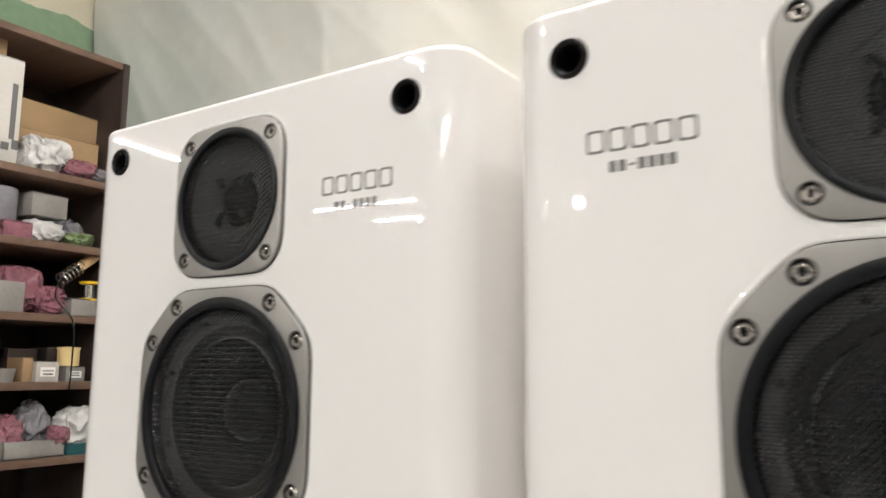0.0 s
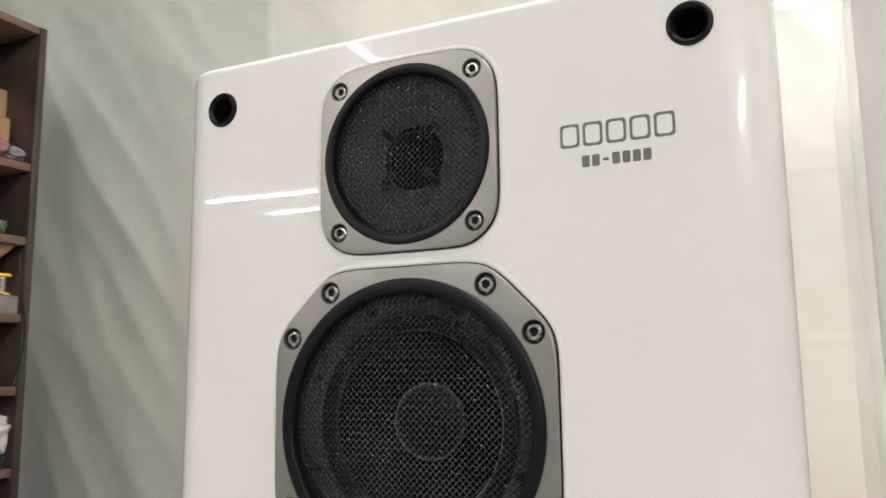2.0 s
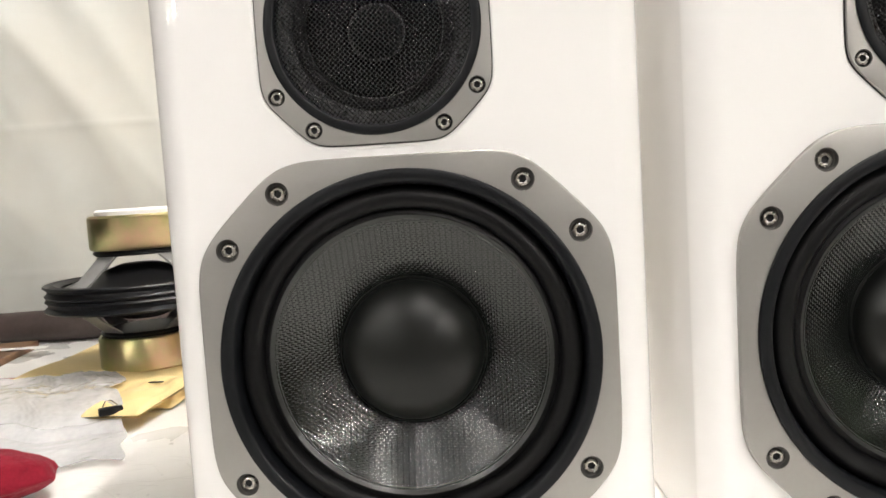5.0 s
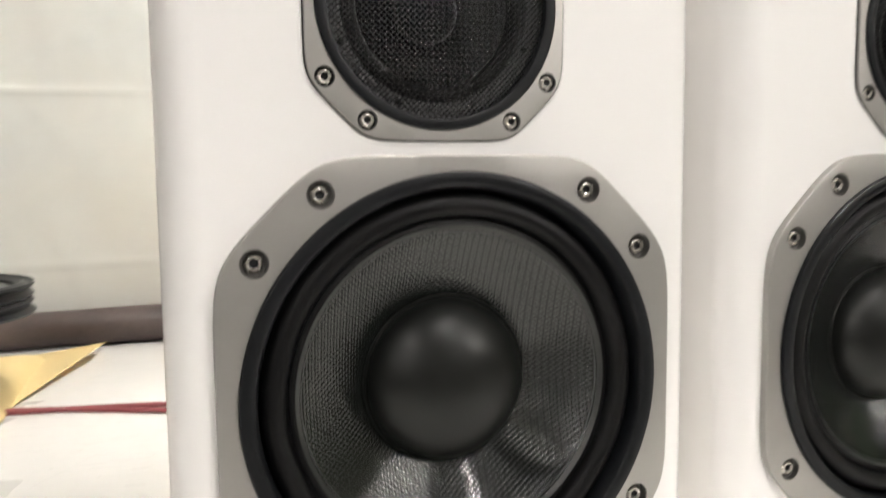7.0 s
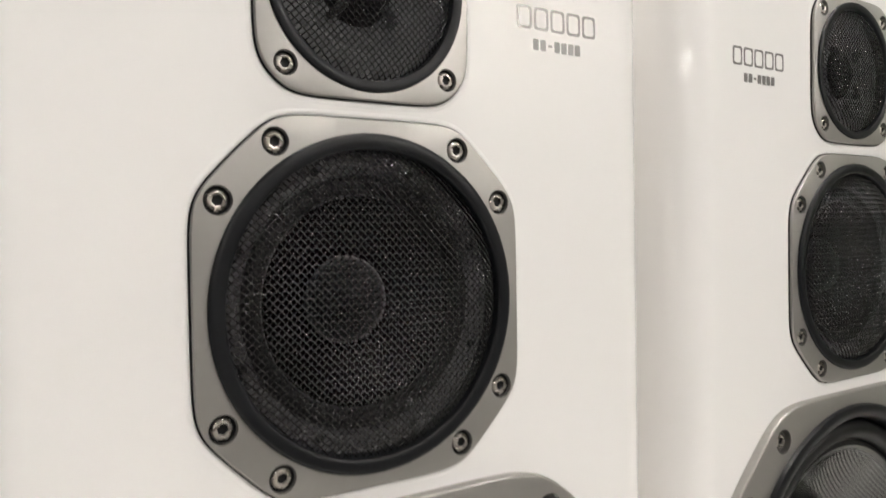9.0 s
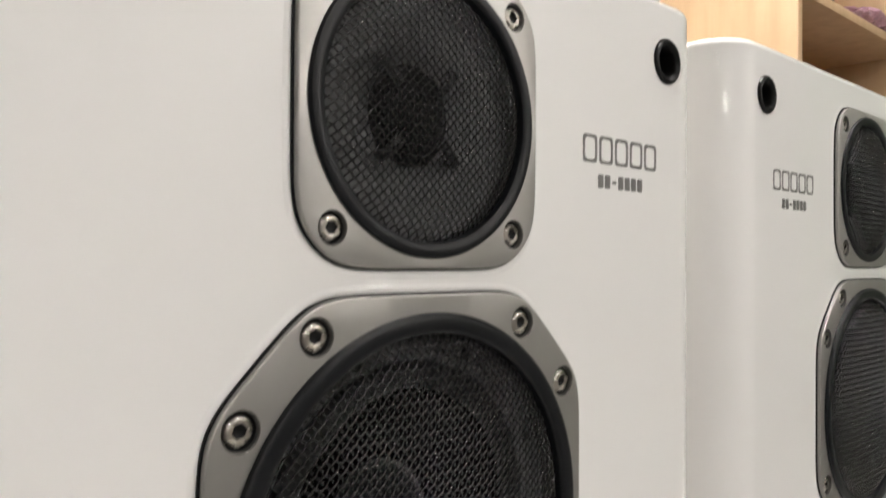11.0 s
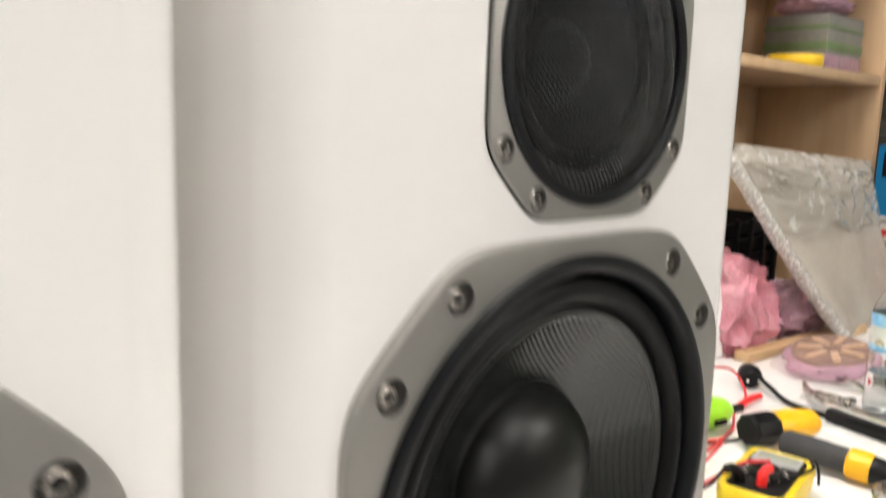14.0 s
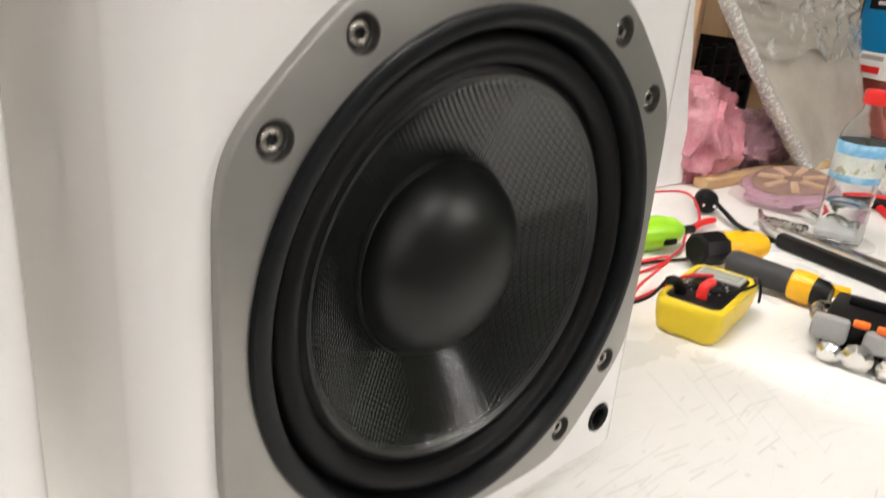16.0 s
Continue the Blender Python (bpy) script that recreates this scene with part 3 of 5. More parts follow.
bulb = thing("bulb_lamp", pose(-2.45, -6.15, CEIL), "round glowing bulb in a white ceiling holder", "lamp")
part("holder", lathe([(0.0, 0.0), (0.05, 0.0), (0.05, -0.02), (0.025, -0.05), (0.02, -0.07), (0.0, -0.07)], 24, "z"), LAMP_WHITE, bulb)
part("globe", lathe([(0.0, -0.068)] + [(0.055 * math.sin(radians(a)), -0.12 + 0.055 * math.cos(radians(a))) for a in range(20, 180, 16)] + [(0.0, -0.175)], 24, "z"), BULB_GLOW, bulb, "glowing glass globe")


# workbench -------------------------------------------------------------
BX0, BX1, BY0, BY1 = -1.38, 2.95, -0.33, 1.25
bench = thing("workbench", pose((BX0 + BX1) / 2, (BY0 + BY1) / 2, 0), "long white laminate workbench with a scratched worn top", "workbench")
part("tabletop", box(BX1 - BX0, BY1 - BY0, 0.036, 0.003, (0, 0, BENCH - 0.036)), LAMINATE, bench, "scratched white laminate top")
for sx in (-1, 0, 1):
    for sy in (-1, 1):
        part("leg", box(0.06, 0.06, BENCH - 0.036, 0.004, (sx * ((BX1 - BX0) / 2 - 0.1), sy * ((BY1 - BY0) / 2 - 0.08), 0)), GREY_PLASTIC, bench)
for sy in (-1, 1):
    part("rail", box(BX1 - BX0 - 0.26, 0.03, 0.08, 0.003, (0, sy * ((BY1 - BY0) / 2 - 0.08), BENCH - 0.118)), GREY_PLASTIC, bench)


# loudspeakers ----------------------------------------------------------
W, H, D = 0.378, 0.672, 0.32
R_EDGE = 0.026
WOOFER_Z, MID_Z, TWEETER_Z = 0.1825, 0.438, 0.593
OFFSET = 0.0125


def round_rect(inset, n=14):
    """Plan of the cabinet: rounded front edges, tighter back edges."""
    w, r, rb = W / 2 - inset, R_EDGE - inset, max(0.012 - inset, 0.004)
    pts = []
    pts += [(w - r + r * math.sin(a), inset + r - r * math.cos(a)) for a in (math.pi / 2 * i / n for i in range(n + 1))]
    pts += [(w - rb + rb * math.cos(a), D - inset - rb + rb * math.sin(a)) for a in (math.pi / 2 * i / n for i in range(n + 1))]
    pts += [(-w + rb - rb * math.sin(a), D - inset - rb + rb * math.cos(a)) for a in (math.pi / 2 * i / n for i in range(n + 1))]
    pts += [(-w + r - r * math.cos(a), inset + r - r * math.sin(a)) for a in (math.pi / 2 * i / n for i in range(n + 1))]
    return pts


def cabinet_mesh(s):
    bm = bmesh.new()
    b, k = 0.005, 5
    levels = []
    for i in range(k + 1):
        a = math.pi / 2 * i / k
        levels.append((b * (1 - math.sin(a)), b * (1 - math.cos(a))))
    levels += [(inset, H - z) for inset, z in reversed(levels)]
    loops = [[(x, y, z) for x, y in round_rect(inset)] for inset, z in levels]
    vs = rings(bm, loops, cap_first=True, cap_last=True)
    lo, hi = vs[k], vs[k + 1]
    front = [f for f in bm.faces if set(f.verts) == {lo[-1], lo[0], hi[0], hi[-1]}]
    bmesh.ops.delete(bm, geom=front, context="FACES_ONLY")
    outer = [lo[-1], lo[0], hi[0], hi[-1]]
    holes = [(0, WOOFER_Z, 0.143, 96), (s * OFFSET, MID_Z, 0.079, 72), (s * OFFSET, TWEETER_Z, 0.051, 64)]
    holes += [(sx * 0.15, z, 0.0096, 24) for sx in (-1, 1) for z in (0.0335, 0.6405)]
    flat = list(outer)
    polys = [[Vector((v.co.x, v.co.z, 0)) for v in outer]]
    for x, z, r, n in holes:
        ring = [bm.verts.new((x + r * math.cos(2 * math.pi * i / n), 0.0, z + r * math.sin(2 * math.pi * i / n))) for i in range(n)]
        back = [bm.verts.new((v.co.x, 0.03, v.co.z)) for v in ring]
        for i in range(n):
            bm.faces.new((ring[i], ring[(i + 1) % n], back[(i + 1) % n], back[i]))
        flat += ring
        polys.append([Vector((v.co.x, v.co.z, 0)) for v in ring])
    pts2, edges2 = [], []
    for poly in polys:
        base = len(pts2)
        pts2 += [Vector((p.x, p.y)) for p in poly]
        edges2 += [(base + i, base + (i + 1) % len(poly)) for i in range(len(poly))]
    got = delaunay_2d_cdt(pts2, edges2, [], 0, 1e-7)
    for tri in got[2]:
        c = sum((got[0][i] for i in tri), Vector((0, 0))) / len(tri)
        if all((c.x - x) ** 2 + (c.y - z) ** 2 > r * r * 0.995 ** 2 for x, z, r, n in holes):
            bm.faces.new([flat[got[3][i][0]] for i in tri])
    return bm


def rounded_octagon(theta, ax, az, diag, p):
    u, v = abs(math.cos(theta)), abs(math.sin(theta))
    q = 0.0
    for nx, nz, d in ((1, 0, ax), (0, 1, az), (0.7071, 0.7071, diag)):
        q += max(0.0, (nx * u + nz * v) / d) ** p
    return q ** (-1 / p)


def frame_plate(ax, az, diag, p, hole, thick, bev, grow=0.0, n=240, lip=0.003, screws=(), r_hole=0.0, floor=0.0):
    """A driver's frame: an eight-cornered plate with a round opening and counterbored screw holes, standing on y = 0 towards -y."""
    bm = bmesh.new()
    th = [2 * math.pi * i / n for i in range(n)]
    ro = [rounded_octagon(a, ax, az, diag, p) + grow for a in th]
    def out(inset, y):
        return [((r - inset) * math.cos(a), y, (r - inset) * math.sin(a)) for r, a in zip(ro, th)]
    def inn(r, y):
        return [(r * math.cos(a), y, r * math.sin(a)) for a in th]
    outer = [out(0, 0.001)]
    for i in range(5):
        a = math.pi / 2 * i / 4
        outer.append(out(bev * (1 - math.cos(a)), -thick + bev * (1 - math.sin(a))))
    inner = [inn(hole + 0.0008, -thick), inn(hole, -thick + 0.0008), inn(hole, lip)]
    if not screws:
        rings(bm, outer + inner)
        return bm
    rim, mouth = rings(bm, outer)[-1], rings(bm, inner)[0]
    flat, polys = rim + mouth, [rim, mouth]
    for x, z in screws:
        def ring(r, y, m=28):
            return [(x + r * math.cos(2 * math.pi * i / m), y, z + r * math.sin(2 * math.pi * i / m)) for i in range(m)]
        bore = rings(bm, [ring(r_hole + 0.0004, -thick), ring(r_hole, -thick + 0.0004), ring(r_hole, floor - 0.0004), ring(r_hole - 0.0004, floor)], cap_last=True, mat_index=1)
        flat = flat + bore[0]
        polys.append(bore[0])
    pts2, edges2 = [], []
    for poly in polys:
        base = len(pts2)
        pts2 += [Vector((v.co.x, v.co.z)) for v in poly]
        edges2 += [(base + i, base + (i + 1) % len(poly)) for i in range(len(poly))]
    got = delaunay_2d_cdt(pts2, edges2, [], 0, 1e-7)
    for tri in got[2]:
        c = sum((got[0][i] for i in tri), Vector((0, 0))) / len(tri)
        inside = c.length > (hole + 0.0008) * 0.9999 and all((c - Vector(q)).length > r_hole + 0.00035 for q in screws)
        if inside and c.length < rounded_octagon(math.atan2(c.y, c.x), ax, az, diag, p) + grow - bev + 1e-5:
            bm.faces.new([flat[got[3][i][0]] for i in tri])
    return bm


def hex_screw(r, h):
    """A button-head socket screw standing on y = 0 towards -y."""
    bm = bmesh.new()
    n = 36
    def ring(q, y):
        return [(q * math.cos(2 * math.pi * i / n), y, q * math.sin(2 * math.pi * i / n)) for i in range(n)]
    def hexa(q, y):
        out = []
        for i in range(n):
            a = 2 * math.pi * i / n
            k = math.cos(math.pi / 6) / math.cos(a % (math.pi / 3) - math.pi / 6)
            out.append((q * k * math.cos(a), y, q * k * math.sin(a)))
        return out
    loops = [ring(r * 0.97, 0.0005), ring(r, -h * 0.12), ring(r * 0.985, -h * 0.32), ring(r * 0.92, -h * 0.62), ring(r * 0.82, -h * 0.86), ring(r * 0.70, -h), ring(r * 0.60, -h), hexa(r * 0.54, -h * 0.9), hexa(r * 0.53, -h * 0.35)]
    rings(bm, loops)
    # Socket bottom in black, in place of the shade there.
    rings(bm, [hexa(r * 0.53, -h * 0.35), hexa(r * 0.42, -h * 0.2)], cap_last=True, mat_index=1)
    return bm


def shared(name, bm, materials):
    ob = finish(name, bm, materials)
    me = ob.data
    bpy.data.objects.remove(ob)
    return me


def wire_grille(radius, pitch, turn, wire, dome):
    """Woven wire cloth, cut round, nearly flat with its rim bent back, in the x-z plane."""
    verts, faces = [], []
    ca, sa = math.cos(radians(turn)), math.sin(radians(turn))
    n = int(radius / pitch)
    amp = wire * 1.05
    across = [(math.cos(math.pi / 3 * c), math.sin(math.pi / 3 * c)) for c in range(6)]
    for way in (0, 1):
        for i in range(-n, n + 1):
            o = i * pitch
            half = math.sqrt(max(radius ** 2 - o * o, 0))
            m = int(2 * half / pitch)
            if m < 2:
                continue
            stations = [-half] + [k * pitch / 2 for k in range(-m, m + 1)] + [half]
            base = len(verts)
            for sv in stations:
                lift = amp * math.cos(math.pi * (sv / pitch + i + way))
                p, q = (sv, o) if way == 0 else (o, sv)
                x, z = p * ca - q * sa, p * sa + q * ca
                f = (x * x + z * z) / radius ** 2
                y = -dome * (1 - 0.18 * f - 0.82 * f ** 6) + lift
                dx, dz = (-sa, ca) if way == 0 else (ca, sa)
                for du, dy in across:
                    verts.append((x + dx * du * wire, y + dy * wire, z + dz * du * wire))
            for k in range(len(stations) - 1):
                for c in range(6):
                    a, b2 = base + 6 * k + c, base + 6 * k + (c + 1) % 6
                    faces.append((a, b2, b2 + 6, a + 6))
    me = bpy.data.meshes.new("grille")
    me.from_pydata(verts, [], faces)
    me.polygons.foreach_set("use_smooth", [True] * len(faces))
    me.materials.append(WIRE)
    return me


def corners(pairs):
    return [(sx * x, sz * z) for x, z in pairs for sx in (-1, 1) for sz in (-1, 1)]


WOOFER_SCREWS = corners(((0.0935, 0.1335), (0.1350, 0.0925)))
MID_SCREWS = corners(((0.0495, 0.0757), (0.0760, 0.0493)))
TWEETER_SCREWS = corners(((0.0438, 0.0438),))
SCREW_BIG = shared("screw", hex_screw(0.0061, 0.0026), [STEEL, BLACK])
SCREW_MID = shared("screw", hex_screw(0.0050, 0.0018), [STEEL, BLACK])
SCREW_SMALL = shared("screw", hex_screw(0.0046, 0.0018), [STEEL, BLACK])
WOOFER_PLATE = shared("woofer_frame", frame_plate(0.1605, 0.1578, 0.1768, 22, 0.146, 0.0065, 0.0014, screws=WOOFER_SCREWS, r_hole=0.0086, floor=-0.0015), [SILVER, BORE])
MID_PLATE = shared("midrange_frame", frame_plate(0.0880, 0.0884, 0.0978, 24, 0.0808, 0.0030, 0.0009, screws=MID_SCREWS, r_hole=0.0062, floor=-0.0004), [SILVER, BORE])
def lacquer_lip(ax, az, diag, p, n=200):
    """The rounded lacquer edge round a driver's cut-out."""
    bm = bmesh.new()
    th = [2 * math.pi * i / n for i in range(n)]
    ro = [rounded_octagon(a, ax, az, diag, p) for a in th]
    prof = [(0.0009, 0.0012), (0.0010, 0.0001), (0.0013, -0.00018), (0.0018, -0.00028), (0.0025, -0.00026), (0.0033, -0.00012), (0.0042, 0.0001)]
    rings(bm, [[((r + g) * math.cos(a), y, (r + g) * math.sin(a)) for r, a in zip(ro, th)] for g, y in prof])
    return bm


MID_LIP = shared("lacquer_lip", lacquer_lip(0.0880, 0.0884, 0.0978, 24), WHITE_GLOSS)
TWEETER_LIP = shared("lacquer_lip", lacquer_lip(0.0576, 0.0574, 0.0706, 18), WHITE_GLOSS)
# Thin black plates stand in for the shadow line round the two upper frames.
MID_SHADOW_GAP = shared("shadow_gap", frame_plate(0.0880, 0.0884, 0.0978, 24, 0.0815, 0.0009, 0.0003, 0.0008), BLACK)
TWEETER_PLATE = shared("tweeter_frame", frame_plate(0.0576, 0.0574, 0.0706, 18, 0.0528, 0.0030, 0.0009, screws=TWEETER_SCREWS, r_hole=0.0055, floor=-0.0004), [SILVER, BORE])
TWEETER_SHADOW_GAP = shared("shadow_gap", frame_plate(0.0576, 0.0574, 0.0706, 18, 0.0535, 0.0009, 0.0003, 0.0008), BLACK)
WOOFER_RING = shared("rubber_ring", lathe([(0.1475, 0.002), (0.1475, -0.0085), (0.1467, -0.0098), (0.1440, -0.0106), (0.1388, -0.0100), (0.1372, -0.0085), (0.1352, -0.0020), (0.1350, 0.02)], 128), RUBBER)
WOOFER_SURROUND = shared("surround", lathe([(0.1372, 0.014), (0.1350, 0.0095), (0.1338, 0.0070)] + [(0.1250 + 0.0086 * math.cos(math.pi * i / 16), 0.0050 - 0.0085 * math.sin(math.pi * i / 16)) for i in range(1, 16)] + [(0.1160, 0.0052), (0.1140, 0.0042), (0.1122, 0.0036), (0.1108, 0.0042)], 128), SURROUND)
CONE_EDGE = shared("cone_edge", lathe([(0.1116, 0.0034), (0.1106, 0.0040), (0.1082, 0.0062), (0.1068, 0.0068)], 128), EDGE_BAND)
WOOFER_CONE = shared("cone", lathe([(0.1085 - (0.1085 - 0.052) * i / 16, 0.0058 + 0.0315 * (i / 16) ** 0.9) for i in range(17)], 128), CONE)
WOOFER_CAP = shared("dust_cap", lathe([(0.0608, 0.0345), (0.0605, 0.0318), (0.0592, 0.0305), (0.0583, 0.0312)] + [(0.0580 * math.cos(math.pi / 2 * i / 18), 0.0312 - 0.0300 * math.sin(math.pi / 2 * i / 18)) for i in range(18)] + [(0.0, 0.0012)], 96), CAP_BLACK)
MID_RING = shared("rubber_ring", lathe([(0.0818, 0.002), (0.0818, -0.0040), (0.0812, -0.0050), (0.0795, -0.0056), (0.0762, -0.0052), (0.0748, -0.0050), (0.0742, -0.0044), (0.0738, -0.0030), (0.0736, 0.010)], 96), RUBBER)
MID_GRILLE = wire_grille(0.0748, 0.0027, 45, 0.00039, 0.0068)
MID_BASKET = shared("basket_ring", lathe([(0.0775, 0.006), (0.070, 0.0072), (0.0655, 0.0074), (0.063, 0.0105)], 96), BASKET_GREY)
MID_SURROUND = shared("surround", lathe([(0.0632, 0.0105)] + [(0.0580 + 0.0050 * math.cos(math.pi * i / 10), 0.0105 - 0.0045 * math.sin(math.pi * i / 10)) for i in range(11)] + [(0.0525, 0.012)], 96), SURROUND)
MID_CONE_MESH = shared("cone", lathe([(0.0528 - 0.030 * i / 10, 0.0118 + 0.018 * (i / 10) ** 0.9) for i in range(11)], 96), MID_CONE)
MID_CAP = shared("dust_cap", lathe([(0.0232, 0.0305)] + [(0.0226 * math.cos(math.pi / 2 * i / 10), 0.0298 - 0.0148 * math.sin(math.pi / 2 * i / 10)) for i in range(10)] + [(0.0, 0.015)], 64), MID_BLACK)
TWEETER_RING = shared("rubber_ring", lathe([(0.0538, 0.002), (0.0538, -0.0036), (0.0532, -0.0045), (0.0518, -0.0048), (0.0492, -0.0046), (0.0482, -0.0040), (0.0477, -0.0020), (0.0475, 0.010)], 80), RUBBER)
TWEETER_GRILLE = wire_grille(0.0485, 0.0026, 44, 0.00035, 0.0062)
TWEETER_PLATE_IN = shared("horn_plate", lathe([(0.0500, 0.0045), (0.036, 0.0060), (0.0325, 0.0064), (0.0318, 0.0072), (0.0305, 0.0072), (0.0298, 0.0064), (0.024, 0.0068), (0.0195, 0.0110)], 80), PLATE_GREY)
TWEETER_DOME = shared("dome", lathe([(0.0198, 0.0112), (0.0170, 0.0100)] + [(0.0165 * math.cos(math.pi / 2 * i / 8), 0.0100 - 0.0065 * math.sin(math.pi / 2 * i / 8)) for i in range(8)] + [(0.0, 0.0035)], 48), MID_BLACK)
BOLT = shared("bolt", lathe([(0.0024, 0.008), (0.0024, 0.0045), (0.0018, 0.0036), (0.0010, 0.0036), (0.0008, 0.0046), (0.0, 0.0046)], 16), BLACK)
SOCKET = shared("grille_socket", lathe([(0.0117, 0.001), (0.0117, -0.0006), (0.0111, -0.0016), (0.0099, -0.0020), (0.0085, -0.0012), (0.0078, 0.0006), (0.0074, 0.004), (0.0070, 0.022), (0.0, 0.023)], 40), SOCKET_RUBBER)


def prong_mesh():
    bm = bmesh.new()
    for a in (45, 135, 225, 315):
        c, s2 = math.cos(radians(a)), math.sin(radians(a))
        own = box(0.009, 0.0022, 0.0046, 0.0008, (0.0185, 0.0, -0.0023))
        merge(bm, own, Matrix.Translation((0, 0.0030, 0)) @ Matrix.Rotation(radians(a), 4, "Y"))
    return bm


PRONGS = shared("phase_cross", prong_mesh(), BLACK)


def block(w, h, stroke):
    """One printed block: a hollow rounded rectangle, or solid where the stroke is 0."""
    bm = bmesh.new()
    def loop(inset, y):
        x, z, r = w / 2 - inset, h / 2 - inset, min(w, h) * 0.18
        pts = []
        for sx, sz, a0 in ((1, 1, 0), (-1, 1, 90), (-1, -1, 180), (1, -1, 270)):
            pts += [(sx * (x - r) + r * math.cos(radians(a0 + k * 30)), y, sz * (z - r) + r * math.sin(radians(a0 + k * 30))) for k in range(4)]
        return pts
    if stroke:
        rings(bm, [loop(0, 0.0004), loop(0, -0.0002), loop(stroke, -0.0002), loop(stroke, 0.0004)])
    else:
        rings(bm, [loop(0, 0.0004), loop(0, -0.0002)], cap_last=True)
    return bm


MARK_LARGE = shared("mark_block", block(0.0105, 0.0128, 0.0014), PRINT)
MARK_SMALL = shared("mark_block", block(0.0040, 0.0062, 0.0), PRINT)
MARK_DASH = shared("mark_block", block(0.0030, 0.0014, 0.0), PRINT)


def child(name, me, parent, x=0.0, y=0.0, z=0.0, label="", turn=0.0):
    ob = new(name, me)
    ob.parent = parent
    ob.matrix_basis = pose(x, y, z, 0, turn, 0)
    return tagged(ob, label) if label else ob


def loudspeaker(cx, s, where):
    sp = thing("loudspeaker", pose(cx, 0, BENCH), "glossy white loudspeaker with silver driver frames, " + where, "loudspeaker", "pair of loudspeakers")
    cab = part("cabinet", cabinet_mesh(s), WHITE_GLOSS, sp, "glossy white lacquered cabinet")
    wn = cab.modifiers.new("even_normals", "WEIGHTED_NORMAL")
    wn.keep_sharp = True
    # woofer
    wf = child("woofer_frame", WOOFER_PLATE, sp, 0, 0, WOOFER_Z, "satin silver eight-cornered frame")
    child("rubber_ring", WOOFER_RING, wf)
    child("surround", WOOFER_SURROUND, wf, label="black rubber roll surround")
    child("cone_edge", CONE_EDGE, wf, label="satin grey bonded cone edge")
    child("cone", WOOFER_CONE, wf, label="dark woven fibre cone")
    child("dust_cap", WOOFER_CAP, wf, label="large matte black dome")
    for x, z in WOOFER_SCREWS:
        child("screw", SCREW_BIG, wf, x, -0.0017, z, turn=random.uniform(0, 60))
    # midrange
    md = child("midrange_frame", MID_PLATE, sp, s * OFFSET, 0, MID_Z, "satin silver eight-cornered frame")
    child("lacquer_lip", MID_LIP, md, label="rounded white lacquer edge")
    child("shadow_gap", MID_SHADOW_GAP, md)
    child("rubber_ring", MID_RING, md)
    child("wire_grille", MID_GRILLE, md, label="black woven wire mesh")
    child("basket_ring", MID_BASKET, md, label="dark grey basket ring")
    child("surround", MID_SURROUND, md)
    child("cone", MID_CONE_MESH, md, label="dark woven fibre cone")
    child("dust_cap", MID_CAP, md)
    for x, z in MID_SCREWS:
        child("screw", SCREW_MID, md, x, -0.0006, z, turn=random.uniform(0, 60))
    for k in range(8):
        a = radians(22.5 + 45 * k)
        child("bolt", BOLT, md, 0.0685 * math.cos(a), 0.0025, 0.0685 * math.sin(a))
    # tweeter
    tw = child("tweeter_frame", TWEETER_PLATE, sp, s * OFFSET, 0, TWEETER_Z, "satin silver rounded square frame")
    child("lacquer_lip", TWEETER_LIP, tw, label="rounded white lacquer edge")
    child("shadow_gap", TWEETER_SHADOW_GAP, tw)
    child("rubber_ring", TWEETER_RING, tw)
    child("wire_grille", TWEETER_GRILLE, tw, label="black woven wire mesh")
    child("horn_plate", TWEETER_PLATE_IN, tw)
    child("dome", TWEETER_DOME, tw)
    child("phase_cross", PRONGS, tw)
    for sx in (-1, 1):
        for sz in (-1, 1):
            child("bolt", BOLT, tw, sx * 0.0168, -0.0008, sz * 0.0168)
    for x, z in TWEETER_SCREWS:
        child("screw", SCREW_SMALL, tw, x, -0.0006, z, turn=random.uniform(0, 60))
    for sx in (-1, 1):
        for z in (0.0335, 0.6405):
            child("grille_socket", SOCKET, sp, sx * 0.15, 0, z, "black rubber grille socket")
    for k in range(5):
        child("mark_block", MARK_LARGE, sp, -s * 0.1105 + (k - 2) * 0.0123, 0, 0.590, "grey printed block")
    for k in range(7):
        child("mark_block", MARK_DASH if k == 2 else MARK_SMALL, sp, -s * 0.1100 + (k - 3) * 0.0053, 0, 0.5755, "grey printed block")
    return sp


loudspeaker(0.0, -1, "on the bench")
loudspeaker(0.4125, 1, "mirrored twin")


WHITE_PAPER = mat("label_paper", (0.68, 0.68, 0.66), 0.6, vary=0.05, scale=20)
# dark bookcase and its goods --------------------------------------------
def bookcase(name, m, width, depth, height, shelves, body, board, back, label, thick=0.02, feet=0.0):
    """A case standing on the origin: width along x, front at y = 0, depth towards +y."""
    t = thing(name, m, label, "bookcase")
    for sx in (-1, 1):
        part("side_panel", box(thick, depth, height, 0.0015, (sx * (width / 2 - thick / 2), depth / 2, 0)), body, t)
    # Top panel takes the shelf board colour; its lighter tone stands in for bounce.
    part("top_panel", box(width - 2 * thick, depth - 0.004, thick, 0.0015, (0, depth / 2 + 0.002, height - thick)), board, t)
    part("back_panel", box(width - 2 * thick, 0.008, height - thick, 0.0, (0, depth - 0.006, 0)), back, t)
    for z in shelves:
        part("shelf", box(width - 2 * thick - 0.001, depth - 0.014, thick, 0.0015, (0, depth / 2 - 0.003, z - thick)), board, t)
    return t


SHELF_X = -1.545
LEFT_SHELVES = (1.728, 1.542, 1.352, 1.177, 0.985, 0.62, 0.25)
